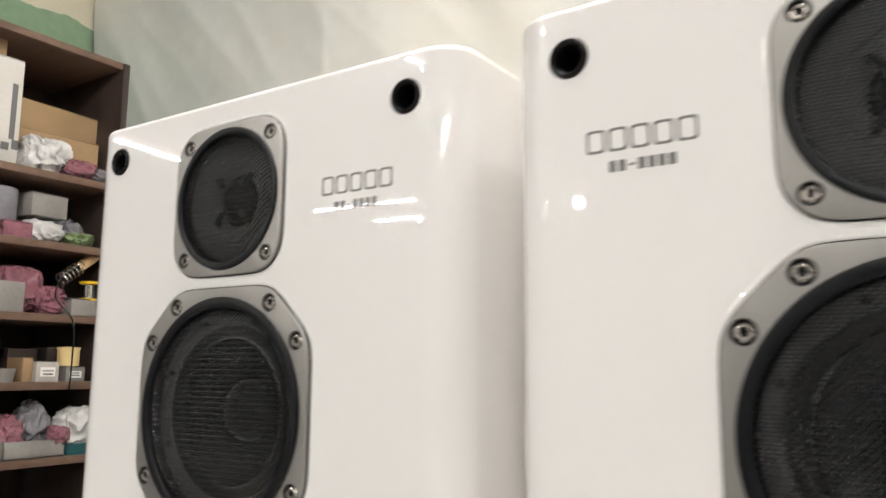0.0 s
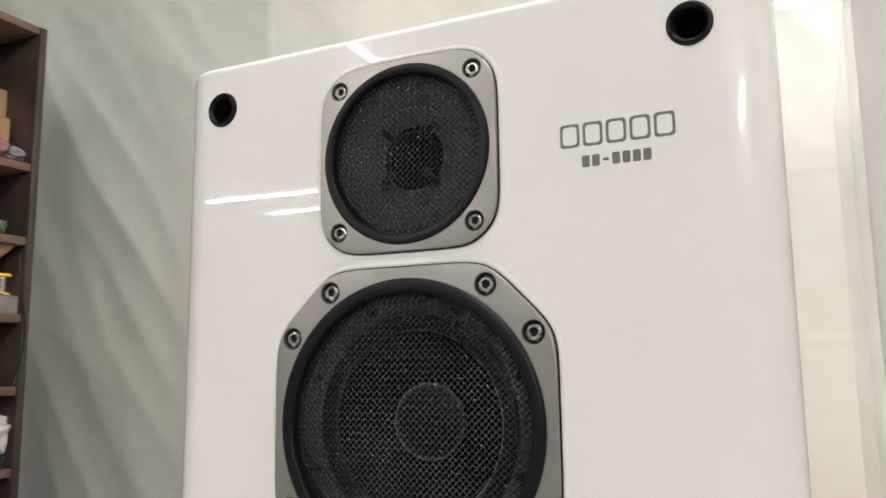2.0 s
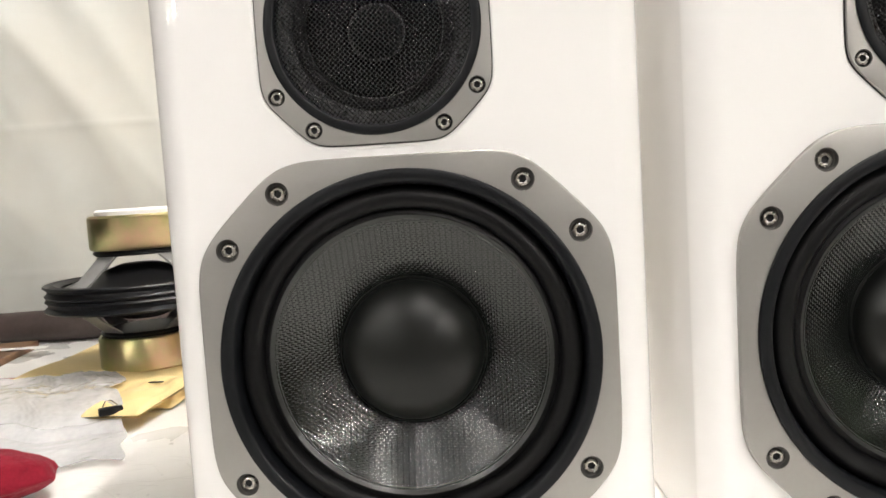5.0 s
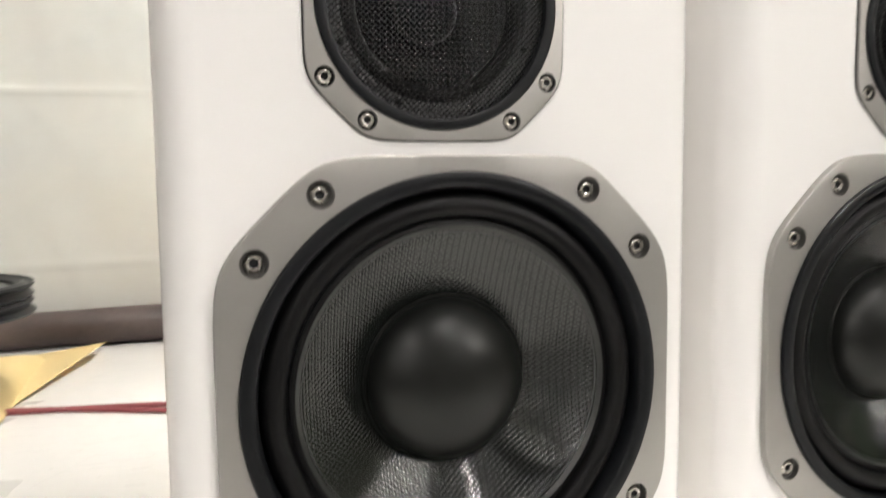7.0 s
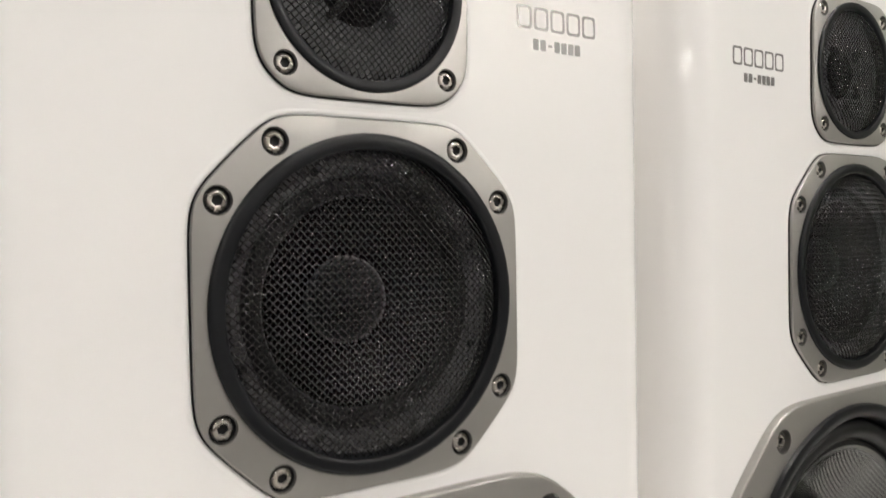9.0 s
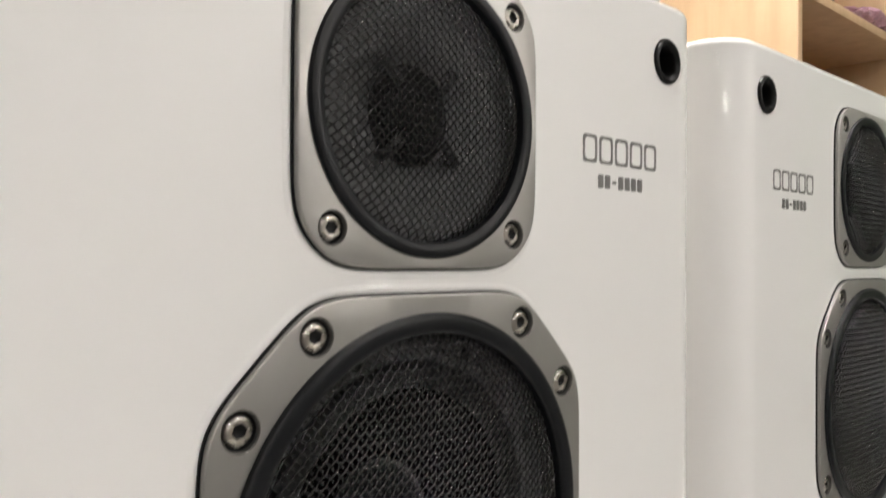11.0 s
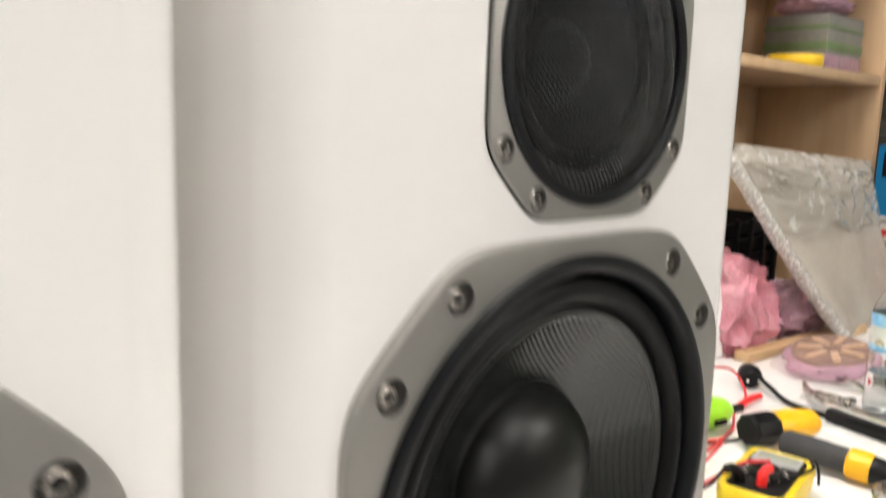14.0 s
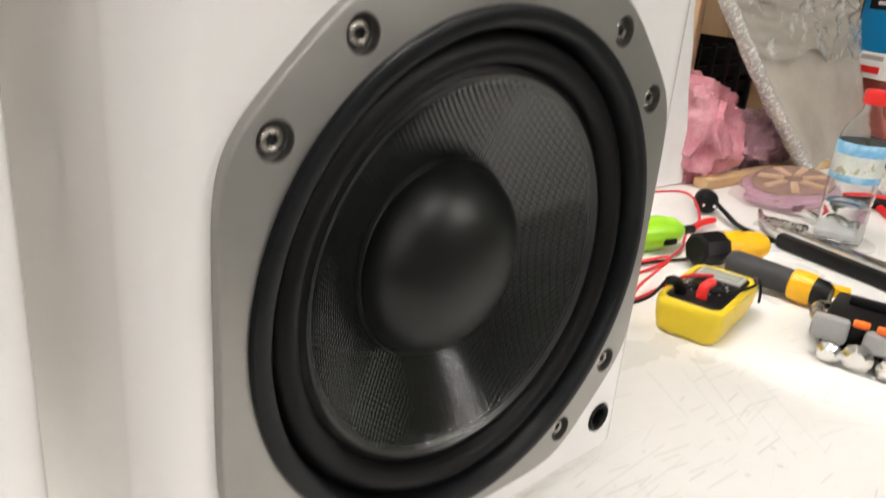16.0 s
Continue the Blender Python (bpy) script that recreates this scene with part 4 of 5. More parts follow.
bookcase("bookcase", pose(SHELF_X, 0.918 - 0.8, 0, 0, 0, 90), 1.6, 0.38, 2.09, LEFT_SHELVES, DARK_WOOD, RED_WOOD, DARK_WOOD, "dark brown open bookcase crammed with boxes and bags")


def carton(name, x, y, z, sx, sy, sz, material, label, turn=0.0, group="", category="box", tilt=0.0):
    t = thing(name, pose(x, y, z, 0, tilt, turn), label, category, group)
    part("body", box(sx, sy, sz, 0.003), material, t)
    part("lid_flap", box(sx * 0.98, sy * 0.49, 0.002, 0.0, (0, sy * 0.25, sz + 0.0005)), material, t)
    part("lid_flap", box(sx * 0.98, sy * 0.49, 0.002, 0.0, (0, -sy * 0.25, sz + 0.0005)), material, t)
    return t


def bars(parent, rows, x, material, name="print_bar"):
    """Plain bars on a box side that faces +x."""
    for y, z, w, h in rows:
        part(name, box(0.001, w, h, 0.0, (x, y, z)), material, parent)


S1, S2, S3, S4, S5 = LEFT_SHELVES[:5]
# The carton's white is lowered to carry the shelf's shade.
wb = carton("white_box", -1.640, 0.585, S1, 0.10, 0.11, 0.285, mat("dimmed_carton_card", (0.46, 0.445, 0.415), 0.6, vary=0.08, scale=7), "tall white carton with slanted grey print, on the shelf")
bars(wb, ((0.035, 0.07, 0.014, 0.15), (0.02, 0.04, 0.02, 0.02), (0.045, 0.045, 0.016, 0.025)), 0.0506, DARK_PRINT)
carton("cardboard_box", -1.655, 0.575, S1 + 0.288, 0.07, 0.06, 0.055, CARDBOARD, "small brown cardboard box on a white carton")
carton("cardboard_box", -1.73, 0.77, S1 + 0.122, 0.16, 0.25, 0.085, CARDBOARD, "flat brown cardboard box stacked on another box", 4)
carton("cardboard_box", -1.70, 0.765, S1, 0.16, 0.24, 0.12, CARDBOARD, "brown cardboard box on the shelf", -3)
solo("poly_bag", crumple(0.12, 0.13, 0.105, 3), POLY_BAG, pose(-1.585, 0.705, S1), "white plastic bag, stuffed and knotted", "bag", "shelf bags")
solo("parts_pack", crumple(0.07, 0.13, 0.055, 5, 0.3), PINK_DIMMED, pose(-1.585, 0.80, S1), "clear pack of red parts", "pack", "shelf packs")
solo("parts_pack", crumple(0.07, 0.10, 0.05, 6, 0.3), GREY_BAG, pose(-1.60, 0.865, S1), "clear pack of grey parts", "pack", "shelf packs")
solo("tape_roll", lathe([(0.02, 0.0), (0.045, 0.0), (0.048, 0.004), (0.048, 0.085), (0.045, 0.09), (0.02, 0.09), (0.02, 0.0)], 32, "z"), GREY_BAG, pose(-1.63, 0.62, S2 + 0.042), "grey wrapped roll lying on packs", "roll")
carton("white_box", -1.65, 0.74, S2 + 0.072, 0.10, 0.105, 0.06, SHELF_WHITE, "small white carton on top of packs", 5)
solo("parts_pack", crumple(0.11, 0.12, 0.07, 8, 0.25), POLY_BAG, pose(-1.62, 0.735, S2), "milky plastic pack of parts", "pack", "shelf packs")
carton("pink_box", -1.61, 0.645, S2, 0.10, 0.075, 0.04, PINK_DIMMED, "flat pink box on the shelf")
solo("parts_pack", crumple(0.09, 0.09, 0.045, 9, 0.3), DULL_GREEN, pose(-1.60, 0.835, S2), "pack with green and yellow cards", "pack", "shelf packs")
solo("parts_pack", crumple(0.09, 0.10, 0.10, 11, 0.35), GREY_BAG, pose(-1.70, 0.84, S2), "dark plastic pack of parts", "pack", "shelf packs")
solo("bubble_wrap_parcel", crumple(0.14, 0.14, 0.13, 12), PINK_DIMMED, pose(-1.64, 0.68, S3), "pink bubble-wrap parcel on the shelf", "parcel", "wrapped parcels")
solo("bubble_wrap_parcel", crumple(0.10, 0.11, 0.08, 13), PINK_DIMMED, pose(-1.62, 0.765, S3), "pale pink bubble-wrap parcel", "parcel", "wrapped parcels")
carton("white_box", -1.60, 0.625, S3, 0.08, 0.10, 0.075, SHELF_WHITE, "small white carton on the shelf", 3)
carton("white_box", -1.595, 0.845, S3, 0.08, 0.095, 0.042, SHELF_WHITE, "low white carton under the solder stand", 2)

iron = thing("soldering_iron", pose(-1.595, 0.82, S3 + 0.044), "soldering iron with a pale wooden handle in a coil stand", "soldering iron")
axis = Vector((0.0, 0.78, 0.62)).normalized()
o = Vector((0.0, -0.038, 0.048))
part("handle", tube([o + axis * (0.070 + 0.017 * k) for k in range(6)], 0.0125, 14, taper=lambda f: 0.8 + 0.35 * math.sin(math.pi * (0.15 + 0.8 * f))), TAN, iron, "pale turned wooden handle")
side = axis.cross(Vector((1, 0, 0))).normalized()
coil = [o + axis * (0.078 * k / 72) + 0.0175 * (math.cos(k * math.pi / 6) * Vector((1, 0, 0)) + math.sin(k * math.pi / 6) * side) for k in range(73)]
part("coil_stand", tube(coil, 0.0022, 6, raw=True), CHROME, iron, "steel wire coil")
part("barrel", tube([o - axis * 0.005, o + axis * 0.07], 0.006, 12, raw=True), BLACK, iron)
part("cable", tube([o + axis * 0.165, o + Vector((0.05, 0.10, 0.02)), (0.066, 0.075, -0.08), (0.060, 0.07, -0.17), (0.068, 0.05, -0.215)], 0.0022, 6), BLACK, iron)
part("stand_post", tube([(0, -0.02, 0), (0, -0.028, 0.03), tuple(o)], 0.003, 8), BLACK, iron)
part("stand_base", box(0.06, 0.08, 0.004, 0.001), BLACK, iron)
part("cable", tube([o - axis * 0.002, o + Vector((0.03, -0.02, -0.05)), (0.06, -0.025, -0.06), (0.062, -0.02, -0.16), (0.05, -0.015, -0.24)], 0.0022, 6), BLACK, iron)
spool = thing("solder_spool", pose(-1.60, 0.872, S3 + 0.046), "yellow spool of solder wire", "spool")
part("flange", lathe([(0.0, 0.0), (0.024, 0.0), (0.024, 0.006), (0.012, 0.007)], 28, "z"), YELLOW, spool)
part("flange", lathe([(0.012, 0.046), (0.024, 0.047), (0.024, 0.053), (0.0, 0.053)], 28, "z"), YELLOW, spool)
part("wire", lathe([(0.012, 0.007), (0.017, 0.008)] + [(0.017 + 0.0008 * (i % 2), 0.009 + 0.0025 * i) for i in range(15)] + [(0.012, 0.046)], 28, "z"), CHROME, spool)
gb = carton("parts_box", -1.60, 0.755, S4, 0.07, 0.062, 0.05, CARD_GREY, "small grey parts box with a white label")
part("paper_label", box(0.001, 0.040, 0.024, 0.0, (0.0355, 0, 0.014)), WHITE_PAPER, gb, "white paper label")
bars(gb, ((0.0, 0.018, 0.026, 0.004), (0.0, 0.027, 0.030, 0.003)), 0.0362, DARK_PRINT)
lb = carton("parts_box", -1.605, 0.835, S4, 0.07, 0.055, 0.037, SHELF_WHITE, "small white parts box with a printed label")
part("paper_label", box(0.001, 0.034, 0.018, 0.0, (0.0355, 0, 0.010)), WHITE_PAPER, lb, "white paper label")
bars(lb, ((0.0, 0.015, 0.024, 0.003), (0.0, 0.021, 0.020, 0.003)), 0.0362, DARK_PRINT)
carton("parts_box", -1.62, 0.71, S4, 0.08, 0.028, 0.06, CARDBOARD, "narrow brown parts box")
tub = solo("parts_tub", lathe([(0.0, 0.0), (0.026, 0.0), (0.028, 0.003), (0.028, 0.044), (0.030, 0.044), (0.030, 0.05), (0.0, 0.052)], 28, "z"), MANILA, pose(-1.605, 0.832, S4 + 0.041), "round yellowish tub on a small box", "tub")
solo("cup", lathe([(0.0, 0.0), (0.022, 0.0), (0.028, 0.034), (0.026, 0.034), (0.02, 0.004), (0.0, 0.004)], 28, "z"), SHELF_WHITE, pose(-1.60, 0.66, S4), "small white plastic cup", "cup")
for yy, hh, ww in ((0.64, 0.10, 0.09), (0.745, 0.085, 0.08), (0.845, 0.09, 0.07)):
    carton("dark_box", -1.72, yy, S4, 0.09, ww, hh, VINYL, "dark box at the back of the shelf", group="dark boxes")
tray = thing("tray", pose(-1.62, 0.735, S5), "low white plastic tray with bags in it", "tray")
bm = box(0.12, 0.16, 0.005, 0.001)
for a in (box(0.004, 0.16, 0.045, 0.001, (0.058, 0, 0)), box(0.004, 0.16, 0.045, 0.001, (-0.058, 0, 0)), box(0.12, 0.004, 0.045, 0.001, (0, 0.078, 0)), box(0.12, 0.004, 0.045, 0.001, (0, -0.078, 0))):
    merge(bm, a)
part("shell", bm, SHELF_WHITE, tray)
solo("bubble_wrap_parcel", crumple(0.10, 0.09, 0.10, 21), PINK_DIMMED, pose(-1.62, 0.685, S5 + 0.006), "pink bubble-wrap parcel in a tray", "parcel", "wrapped parcels")
solo("poly_bag", crumple(0.10, 0.10, 0.135, 22), GREY_BAG, pose(-1.63, 0.752, S5 + 0.006), "grey plastic bag in a tray", "bag", "shelf bags")
solo("bubble_wrap_parcel", crumple(0.05, 0.06, 0.05, 23), PINK_DIMMED, pose(-1.575, 0.80, S5 + 0.03), "small pink bubble-wrap twist", "parcel", "wrapped parcels")
solo("plastic_tub", lathe([(0.0, 0.0), (0.045, 0.0), (0.05, 0.03), (0.047, 0.03), (0.043, 0.004), (0.0, 0.004)], 32, "z"), TEAL, pose(-1.61, 0.862, S5), "dark teal plastic tub", "tub")
solo("poly_bag", crumple(0.11, 0.11, 0.115, 24), POLY_BAG, pose(-1.61, 0.862, S5 + 0.012), "white plastic bag in a teal tub", "bag", "shelf bags")

# left end of the bench ---------------------------------------------------
DRV = Vector((-0.522, 0.735))


def bare_driver(z, flip, label):
    """A large bare driver: magnet, basket with four arms, cone and rim."""
    t = thing("bare_driver", pose(DRV.x, DRV.y, z, 180 if flip else 0, 0, 20) @ Matrix.Diagonal((1, 1, 0.94, 1)), label, "speaker driver", "bare drivers")
    part("magnet", lathe([(0.0, 0.0), (0.074, 0.0), (0.078, 0.004), (0.078, 0.058), (0.075, 0.062), (0.0, 0.062)], 64, "z"), ZINC, t, "yellow zinc-plated magnet cover")
    part("basket_plate", lathe([(0.0, 0.062), (0.070, 0.062), (0.074, 0.068), (0.070, 0.072), (0.0, 0.072)], 48, "z"), BLACK, t)
    for k in range(4):
        a = radians(45 + 90 * k)
        c, s2 = math.cos(a), math.sin(a)
        bm = bmesh.new()
        nx, ny = -s2, c
        pts = [(0.066, 0.070, 0.020), (0.085, 0.085, 0.017), (0.118, 0.113, 0.017), (0.138, 0.122, 0.022)]
        loops = [[(r * c + w * nx, r * s2 + w * ny, h), (r * c - w * nx, r * s2 - w * ny, h), (r * c - w * nx, r * s2 - w * ny, h + 0.004), (r * c + w * nx, r * s2 + w * ny, h + 0.004)] for r, h, w in pts]
        rings(bm, loops, cap_first=True, cap_last=True)
        part("basket_arm", bm, ARM_GREY, t)
    part("cone", lathe([(0.0, 0.088), (0.03, 0.090), (0.07, 0.104), (0.130, 0.127)], 64, "z"), BLACK, t, "black paper cone")
    part("rim", lathe([(0.128, 0.122), (0.138, 0.117), (0.147, 0.121), (0.154, 0.117), (0.156, 0.120), (0.149, 0.1265), (0.150, 0.131), (0.154, 0.135), (0.151, 0.1395), (0.140, 0.1385), (0.128, 0.133), (0.128, 0.122)], 80, "z"), RUBBER, t, "black moulded rim")
    return t


PILE = 0.782
bare_driver(PILE, False, "bare driver with a gold magnet, standing on padded envelopes")
top_driver = bare_driver(PILE + 0.2635, True, "bare driver with a gold magnet, face down on another driver")
part("end_disc", lathe([(0.0, -0.010), (0.062, -0.010), (0.066, -0.007), (0.066, 0.0), (0.0, 0.0)], 48, "z"), FILM_WHITE, top_driver, "pale plastic end disc")


def envelope(x, y, z, sx, sy, thick, turn, seed, label):
    def fn_top(u, v):
        edge = min(u, 1 - u, v, 1 - v)
        h = thick * (1 - math.exp(-edge * 18)) + 0.003
        n = 0.006 * noise.noise(Vector((u * 4 + seed, v * 4, seed))) * min(1, edge * 8)
        return (sx * (u - 0.5), sy * (v - 0.5), h + n)
    bm = sheet(30, 30, fn_top)
    low = sheet(1, 1, lambda u, v: (sx * (u - 0.5), sy * (v - 0.5), 0.0))
    merge(bm, low)
    return solo("padded_envelope", bm, MANILA, pose(x, y, z, 0, 0, turn), label, "envelope", "padded envelopes")


envelope(-0.585, 0.80, BENCH, 0.36, 0.50, 0.032, -2, 1.0, "yellow padded envelope lying flat under bare drivers")
env2 = envelope(-0.455, 0.545, BENCH + 0.020, 0.085, 0.20, 0.010, -4, 4.0, "creased yellow padded envelope with a dark print mark")
part("print_mark", box(0.026, 0.006, 0.0012, 0.0, (0.0, 0.04, 0.0135)), BLACK, env2)
clip = thing("binder_clip", pose(-0.462, 0.452, BENCH + 0.024, 0, 0, 30), "small black binder clip gripping a yellow envelope", "clip")
part("spring_body", box(0.032, 0.014, 0.010, 0.002), BLACK, clip)
for sz in (-1, 1):
    part("wire_handle", tube([(-0.010, 0.006, 0.005 + sz * 0.004), (-0.004, 0.028, 0.005 + sz * 0.007), (0.004, 0.028, 0.005 + sz * 0.007), (0.010, 0.006, 0.005 + sz * 0.004)], 0.001, 6), CHROME, clip)


def bag_sheet(u, v):
    x, y = -0.78 - 0.02 * v + (0.40 - 0.14 * v) * u, 0.25 + 0.39 * v + 0.05 * u * (1 - v)
    x, y = x + 0.030 * noise.noise(Vector((v * 5, u, 3.0))), y + 0.030 * noise.noise(Vector((u * 5, v, 6.0)))
    n = 0.012 + 0.012 * noise.noise(Vector((u * 3, v * 3, 1.0))) - 0.005 * abs(noise.noise(Vector((u * 7, v * 6, 4.0)))) + 0.0022 * (0.4 - abs(noise.noise(Vector((u * 15, v * 13, 2.0))))) + 0.0012 * noise.noise(Vector((u * 32, v * 28, 8.0)))
    rise = min(1.0, max(0.0, (v - 0.30) / 0.35))
    return (x, y, BENCH + 0.004 + 0.024 * rise * rise * (3 - 2 * rise) + n * (0.35 + 0.65 * rise) + 0.002)


def bag_strip(v0, v1, lift):
    def at(u, v):
        x, y, z = bag_sheet(0.02 + 0.96 * u, v0 + (v1 - v0) * v)
        return (x, y, z + lift * math.sin(math.pi * v) + 0.0012)
    return at


bag = thing("plastic_bag", pose(0, 0, 0), "crumpled clear grey plastic bag lying over envelopes", "bag")
part("bag_film", sheet(150, 150, bag_sheet, 0.0008), CLEAR_BAG, bag)
part("sealed_seam", sheet(120, 4, bag_strip(0.955, 0.985, 0.0008)), CLEAR_BAG, bag, "doubled sealed seam of the bag")
part("folded_edge", sheet(120, 8, bag_strip(0.30, 0.40, 0.006)), CLEAR_BAG, bag, "shiny pleat pressed across the bag")
solo("cloth", crumple(0.27, 0.11, 0.066, 31, 0.14, 1.2), WINE, pose(-0.530, 0.215, BENCH), "dark red folded cloth on the bench", "cloth")
roll = thing("vinyl_roll", pose(-0.72, 1.19, BENCH), "long roll of dark brown vinyl at the back of the bench", "roll")
bm = bmesh.new()
tube([(-0.66, 0.004, 0.037), (-0.2, 0, 0.038), (0.2, 0.004, 0.0365), (0.62, 0, 0.037)], 0.036, 24, bm, taper=lambda f: 1 + 0.03 * math.sin(f * 23))
part("sheet", bm, VINYL, roll)
brd = solo("board", box(0.36, 0.24, 0.016, 0.002), BROWN_BOARD, pose(-1.10, 0.98, BENCH, 0, 0, 8), "brown wooden board lying on the bench", "board")
for k in range(2):
    solo("paper_strip", sheet(10, 2, lambda u, v: (0.16 * u, 0.03 * v, 0.002 + 0.006 * u * (1 - u))), WHITE_CARD, pose(-1.16 + 0.14 * k, 1.02 - 0.03 * k, BENCH + 0.016, 0, 0, 6), "white paper strip on a brown board", "paper", "paper strips")
cable = thing("flat_cable", pose(0, 0, 0), "dark red twin cable running over the bench", "cable")
for dy in (0.0, 0.028):
    part("lead", tube([(-0.95, 0.80 + dy * 0.2, BENCH + 0.004), (-0.42, 0.725 + dy * 0.3, BENCH + 0.004), (-0.22, 0.69 - dy, BENCH + 0.004), (-0.1, 0.66 - dy * 1.5, BENCH + 0.004), (0.1, 0.66, BENCH + 0.004)], 0.004, 8), WINE_TAPE, cable)
note = solo("paper_sheet", sheet(16, 16, lambda u, v: (-0.20 + (0.14 + 0.11 * v) * u, 0.36 * (v - 0.5), 0.003 + 0.020 * u * v * u), 0.0015), MANILA, pose(-0.355, 0.915, BENCH, 0, 0, 0), "yellow envelope flap lying on the bench", "envelope")

# pale bookcase and goods at the right end of the bench ---------------------
PX0, PX1, PY = 1.455, 2.225, 0.48
RIGHT_SHELVES = (1.298 - BENCH, 1.587 - BENCH, 1.885 - BENCH)
bookcase("pale_bookcase", pose((PX0 + PX1) / 2, PY, BENCH), PX1 - PX0, 0.33, 1.75, RIGHT_SHELVES, PALE_WOOD, PALE_WOOD, PALE_WOOD, "pale wooden open bookcase standing on the bench", 0.022)
R1, R2, R3 = (BENCH + z for z in RIGHT_SHELVES)
solo("bubble_wrap_parcel", crumple(0.20, 0.16, 0.12, 41, 0.5, 1.5), PINK_WRAP, pose(1.93, 0.58, R2), "pink bubble-wrap parcel on a pale shelf", "parcel", "wrapped parcels")
solo("bubble_wrap_parcel", crumple(0.16, 0.16, 0.15, 42, 0.5, 1.5), LILAC_WRAP, pose(1.84, 0.60, R2), "pale pink bubble-wrap parcel on a pale shelf", "parcel", "wrapped parcels")
solo("green_bag", crumple(0.10, 0.10, 0.075, 43), GREEN, pose(2.06, 0.53, R2), "crumpled bright green plastic bag", "bag")
solo("dark_bag", crumple(0.20, 0.14, 0.12, 44), BLACK, pose(1.70, 0.58, R3), "crumpled black plastic bag on the top shelf", "bag")
solo("bubble_wrap_parcel", crumple(0.26, 0.14, 0.055, 45), LILAC_WRAP, pose(1.98, 0.55, R3), "flat lilac bubble-wrap parcel", "parcel", "wrapped parcels")
solo("bubble_wrap_parcel", crumple(0.16, 0.10, 0.04, 46), LILAC_WRAP, pose(2.11, 0.52, R3), "small pink bubble-wrap parcel by the shelf edge", "parcel", "wrapped parcels")
sb = carton("striped_box", 2.03, 0.585, R1, 0.20, 0.15, 0.125, SHELF_WHITE, "white box with green stripes in pink wrap")
for zz, hh, m_ in ((0.0, 0.035, LILAC_WRAP), (0.045, 0.020, DULL_GREEN), (0.092, 0.010, DULL_GREEN)):
    part("stripe", box(0.202, 0.152, hh, 0.0005, (0, 0, zz)), m_, sb)
solo("wrap_cover", crumple(0.235, 0.17, 0.05, 47, 0.2), LILAC_WRAP, pose(2.02, 0.585, R1 + 0.128), "loose lilac wrap on a striped box", "parcel", "wrapped parcels")
solo("tape_roll", lathe([(0.030, 0.0), (0.058, 0.0), (0.060, 0.003), (0.060, 0.022), (0.058, 0.025), (0.030, 0.025), (0.030, 0.0)], 40, "z"), YELLOW, pose(1.84, 0.54, R1), "roll of yellow tape lying flat", "tape")
crate = thing("black_crate", pose(1.66, 0.62, BENCH), "black plastic crate in the lower compartment", "crate")
for sx in (-1, 1):
    part("side", box(0.004, 0.20, 0.22, 0.001, (sx * 0.14, 0, 0.0)), BLACK, crate)
for k in range(6):
    part("slat", box(0.276, 0.006, 0.024, 0.001, (0, -0.1, 0.008 + 0.036 * k)), BLACK, crate)
for k in range(5):
    part("upright", box(0.012, 0.008, 0.22, 0.001, (-0.12 + 0.06 * k, -0.107, 0.0)), BLACK, crate)
part("base", box(0.276, 0.19, 0.006, 0.001), BLACK, crate)

# white film leaning behind the speaker
def lean_film(u, v):
    z = BENCH + 0.004 + 0.62 * v
    right = 1.345 - 0.13 * v - 0.05 * v * v
    x = 0.98 + (right - 0.98) * u
    n = 0.016 * noise.noise(Vector((x * 9, z * 2, 3.0))) + 0.004 * noise.noise(Vector((x * 30, z * 12, 1.0)))
    return (x, 0.40 - 0.02 * u + n + 0.03 * (1 - v) * (u - 0.5), z)


solo("film_sheet", sheet(40, 50, lean_film, 0.0015), FILM_WHITE, pose(0, 0, 0), "white plastic sheet standing behind the loudspeaker", "plastic sheet")

# bubble-wrapped board
def wrap_face(side):
    quad = [Vector((1.30, 0.40, 1.12)), Vector((1.93, 0.41, 1.085)), Vector((2.12, 0.345, BENCH + 0.02)), Vector((1.63, 0.295, BENCH + 0.004))]
    def fn(u, v):
        top, low = quad[0].lerp(quad[1], u), quad[3].lerp(quad[2], u)
        p = top.lerp(low, v)
        edge = min(u, 1 - u, v, 1 - v)
        puff = 0.012 * (1 - math.exp(-edge * 16)) * (1.15 if side < 0 else 0.6)
        n = 0.008 * noise.noise(Vector((u * 3, v * 2, 2.0))) + 0.003 * abs(noise.noise(Vector((u * 6, v * 9, 7.0))))
        n += 0.022 * max(0, 0.22 - v) * abs(noise.noise(Vector((u * 9, v * 20, 3.0)))) * 4
        return (p.x, p.y + side * (puff + n * min(1, edge * 10)), p.z)
    return fn


wrapped = thing("wrapped_board", pose(0, 0, 0), "flat board in crinkled clear bubble wrap, leaning on the shelf", "parcel")
bm = sheet(60, 60, wrap_face(-1))
merge(bm, sheet(20, 20, wrap_face(1)))
part("wrap", bm, CLEAR_WRAP, wrapped)
part("rolled_edge", tube([(1.303, 0.385, 1.105), (1.385, 0.362, 1.015), (1.505, 0.327, 0.885), (1.622, 0.287, BENCH + 0.016)], 0.0135, 14, taper=lambda f: 0.95 + 0.07 * math.sin(f * 31) + 0.06 * math.sin(f * 77)), WRAP_EDGE, wrapped, "shiny rolled edge of the wrap")



def wrap_top(u, v):
    face = wrap_face(-1)
    w = 0.40 * v
    p = Vector(face(min(max(u, 0.0), 1.0), w))
    ridge = 0.5 - abs(noise.noise(Vector((u * 9, w * 16, 3.0))))
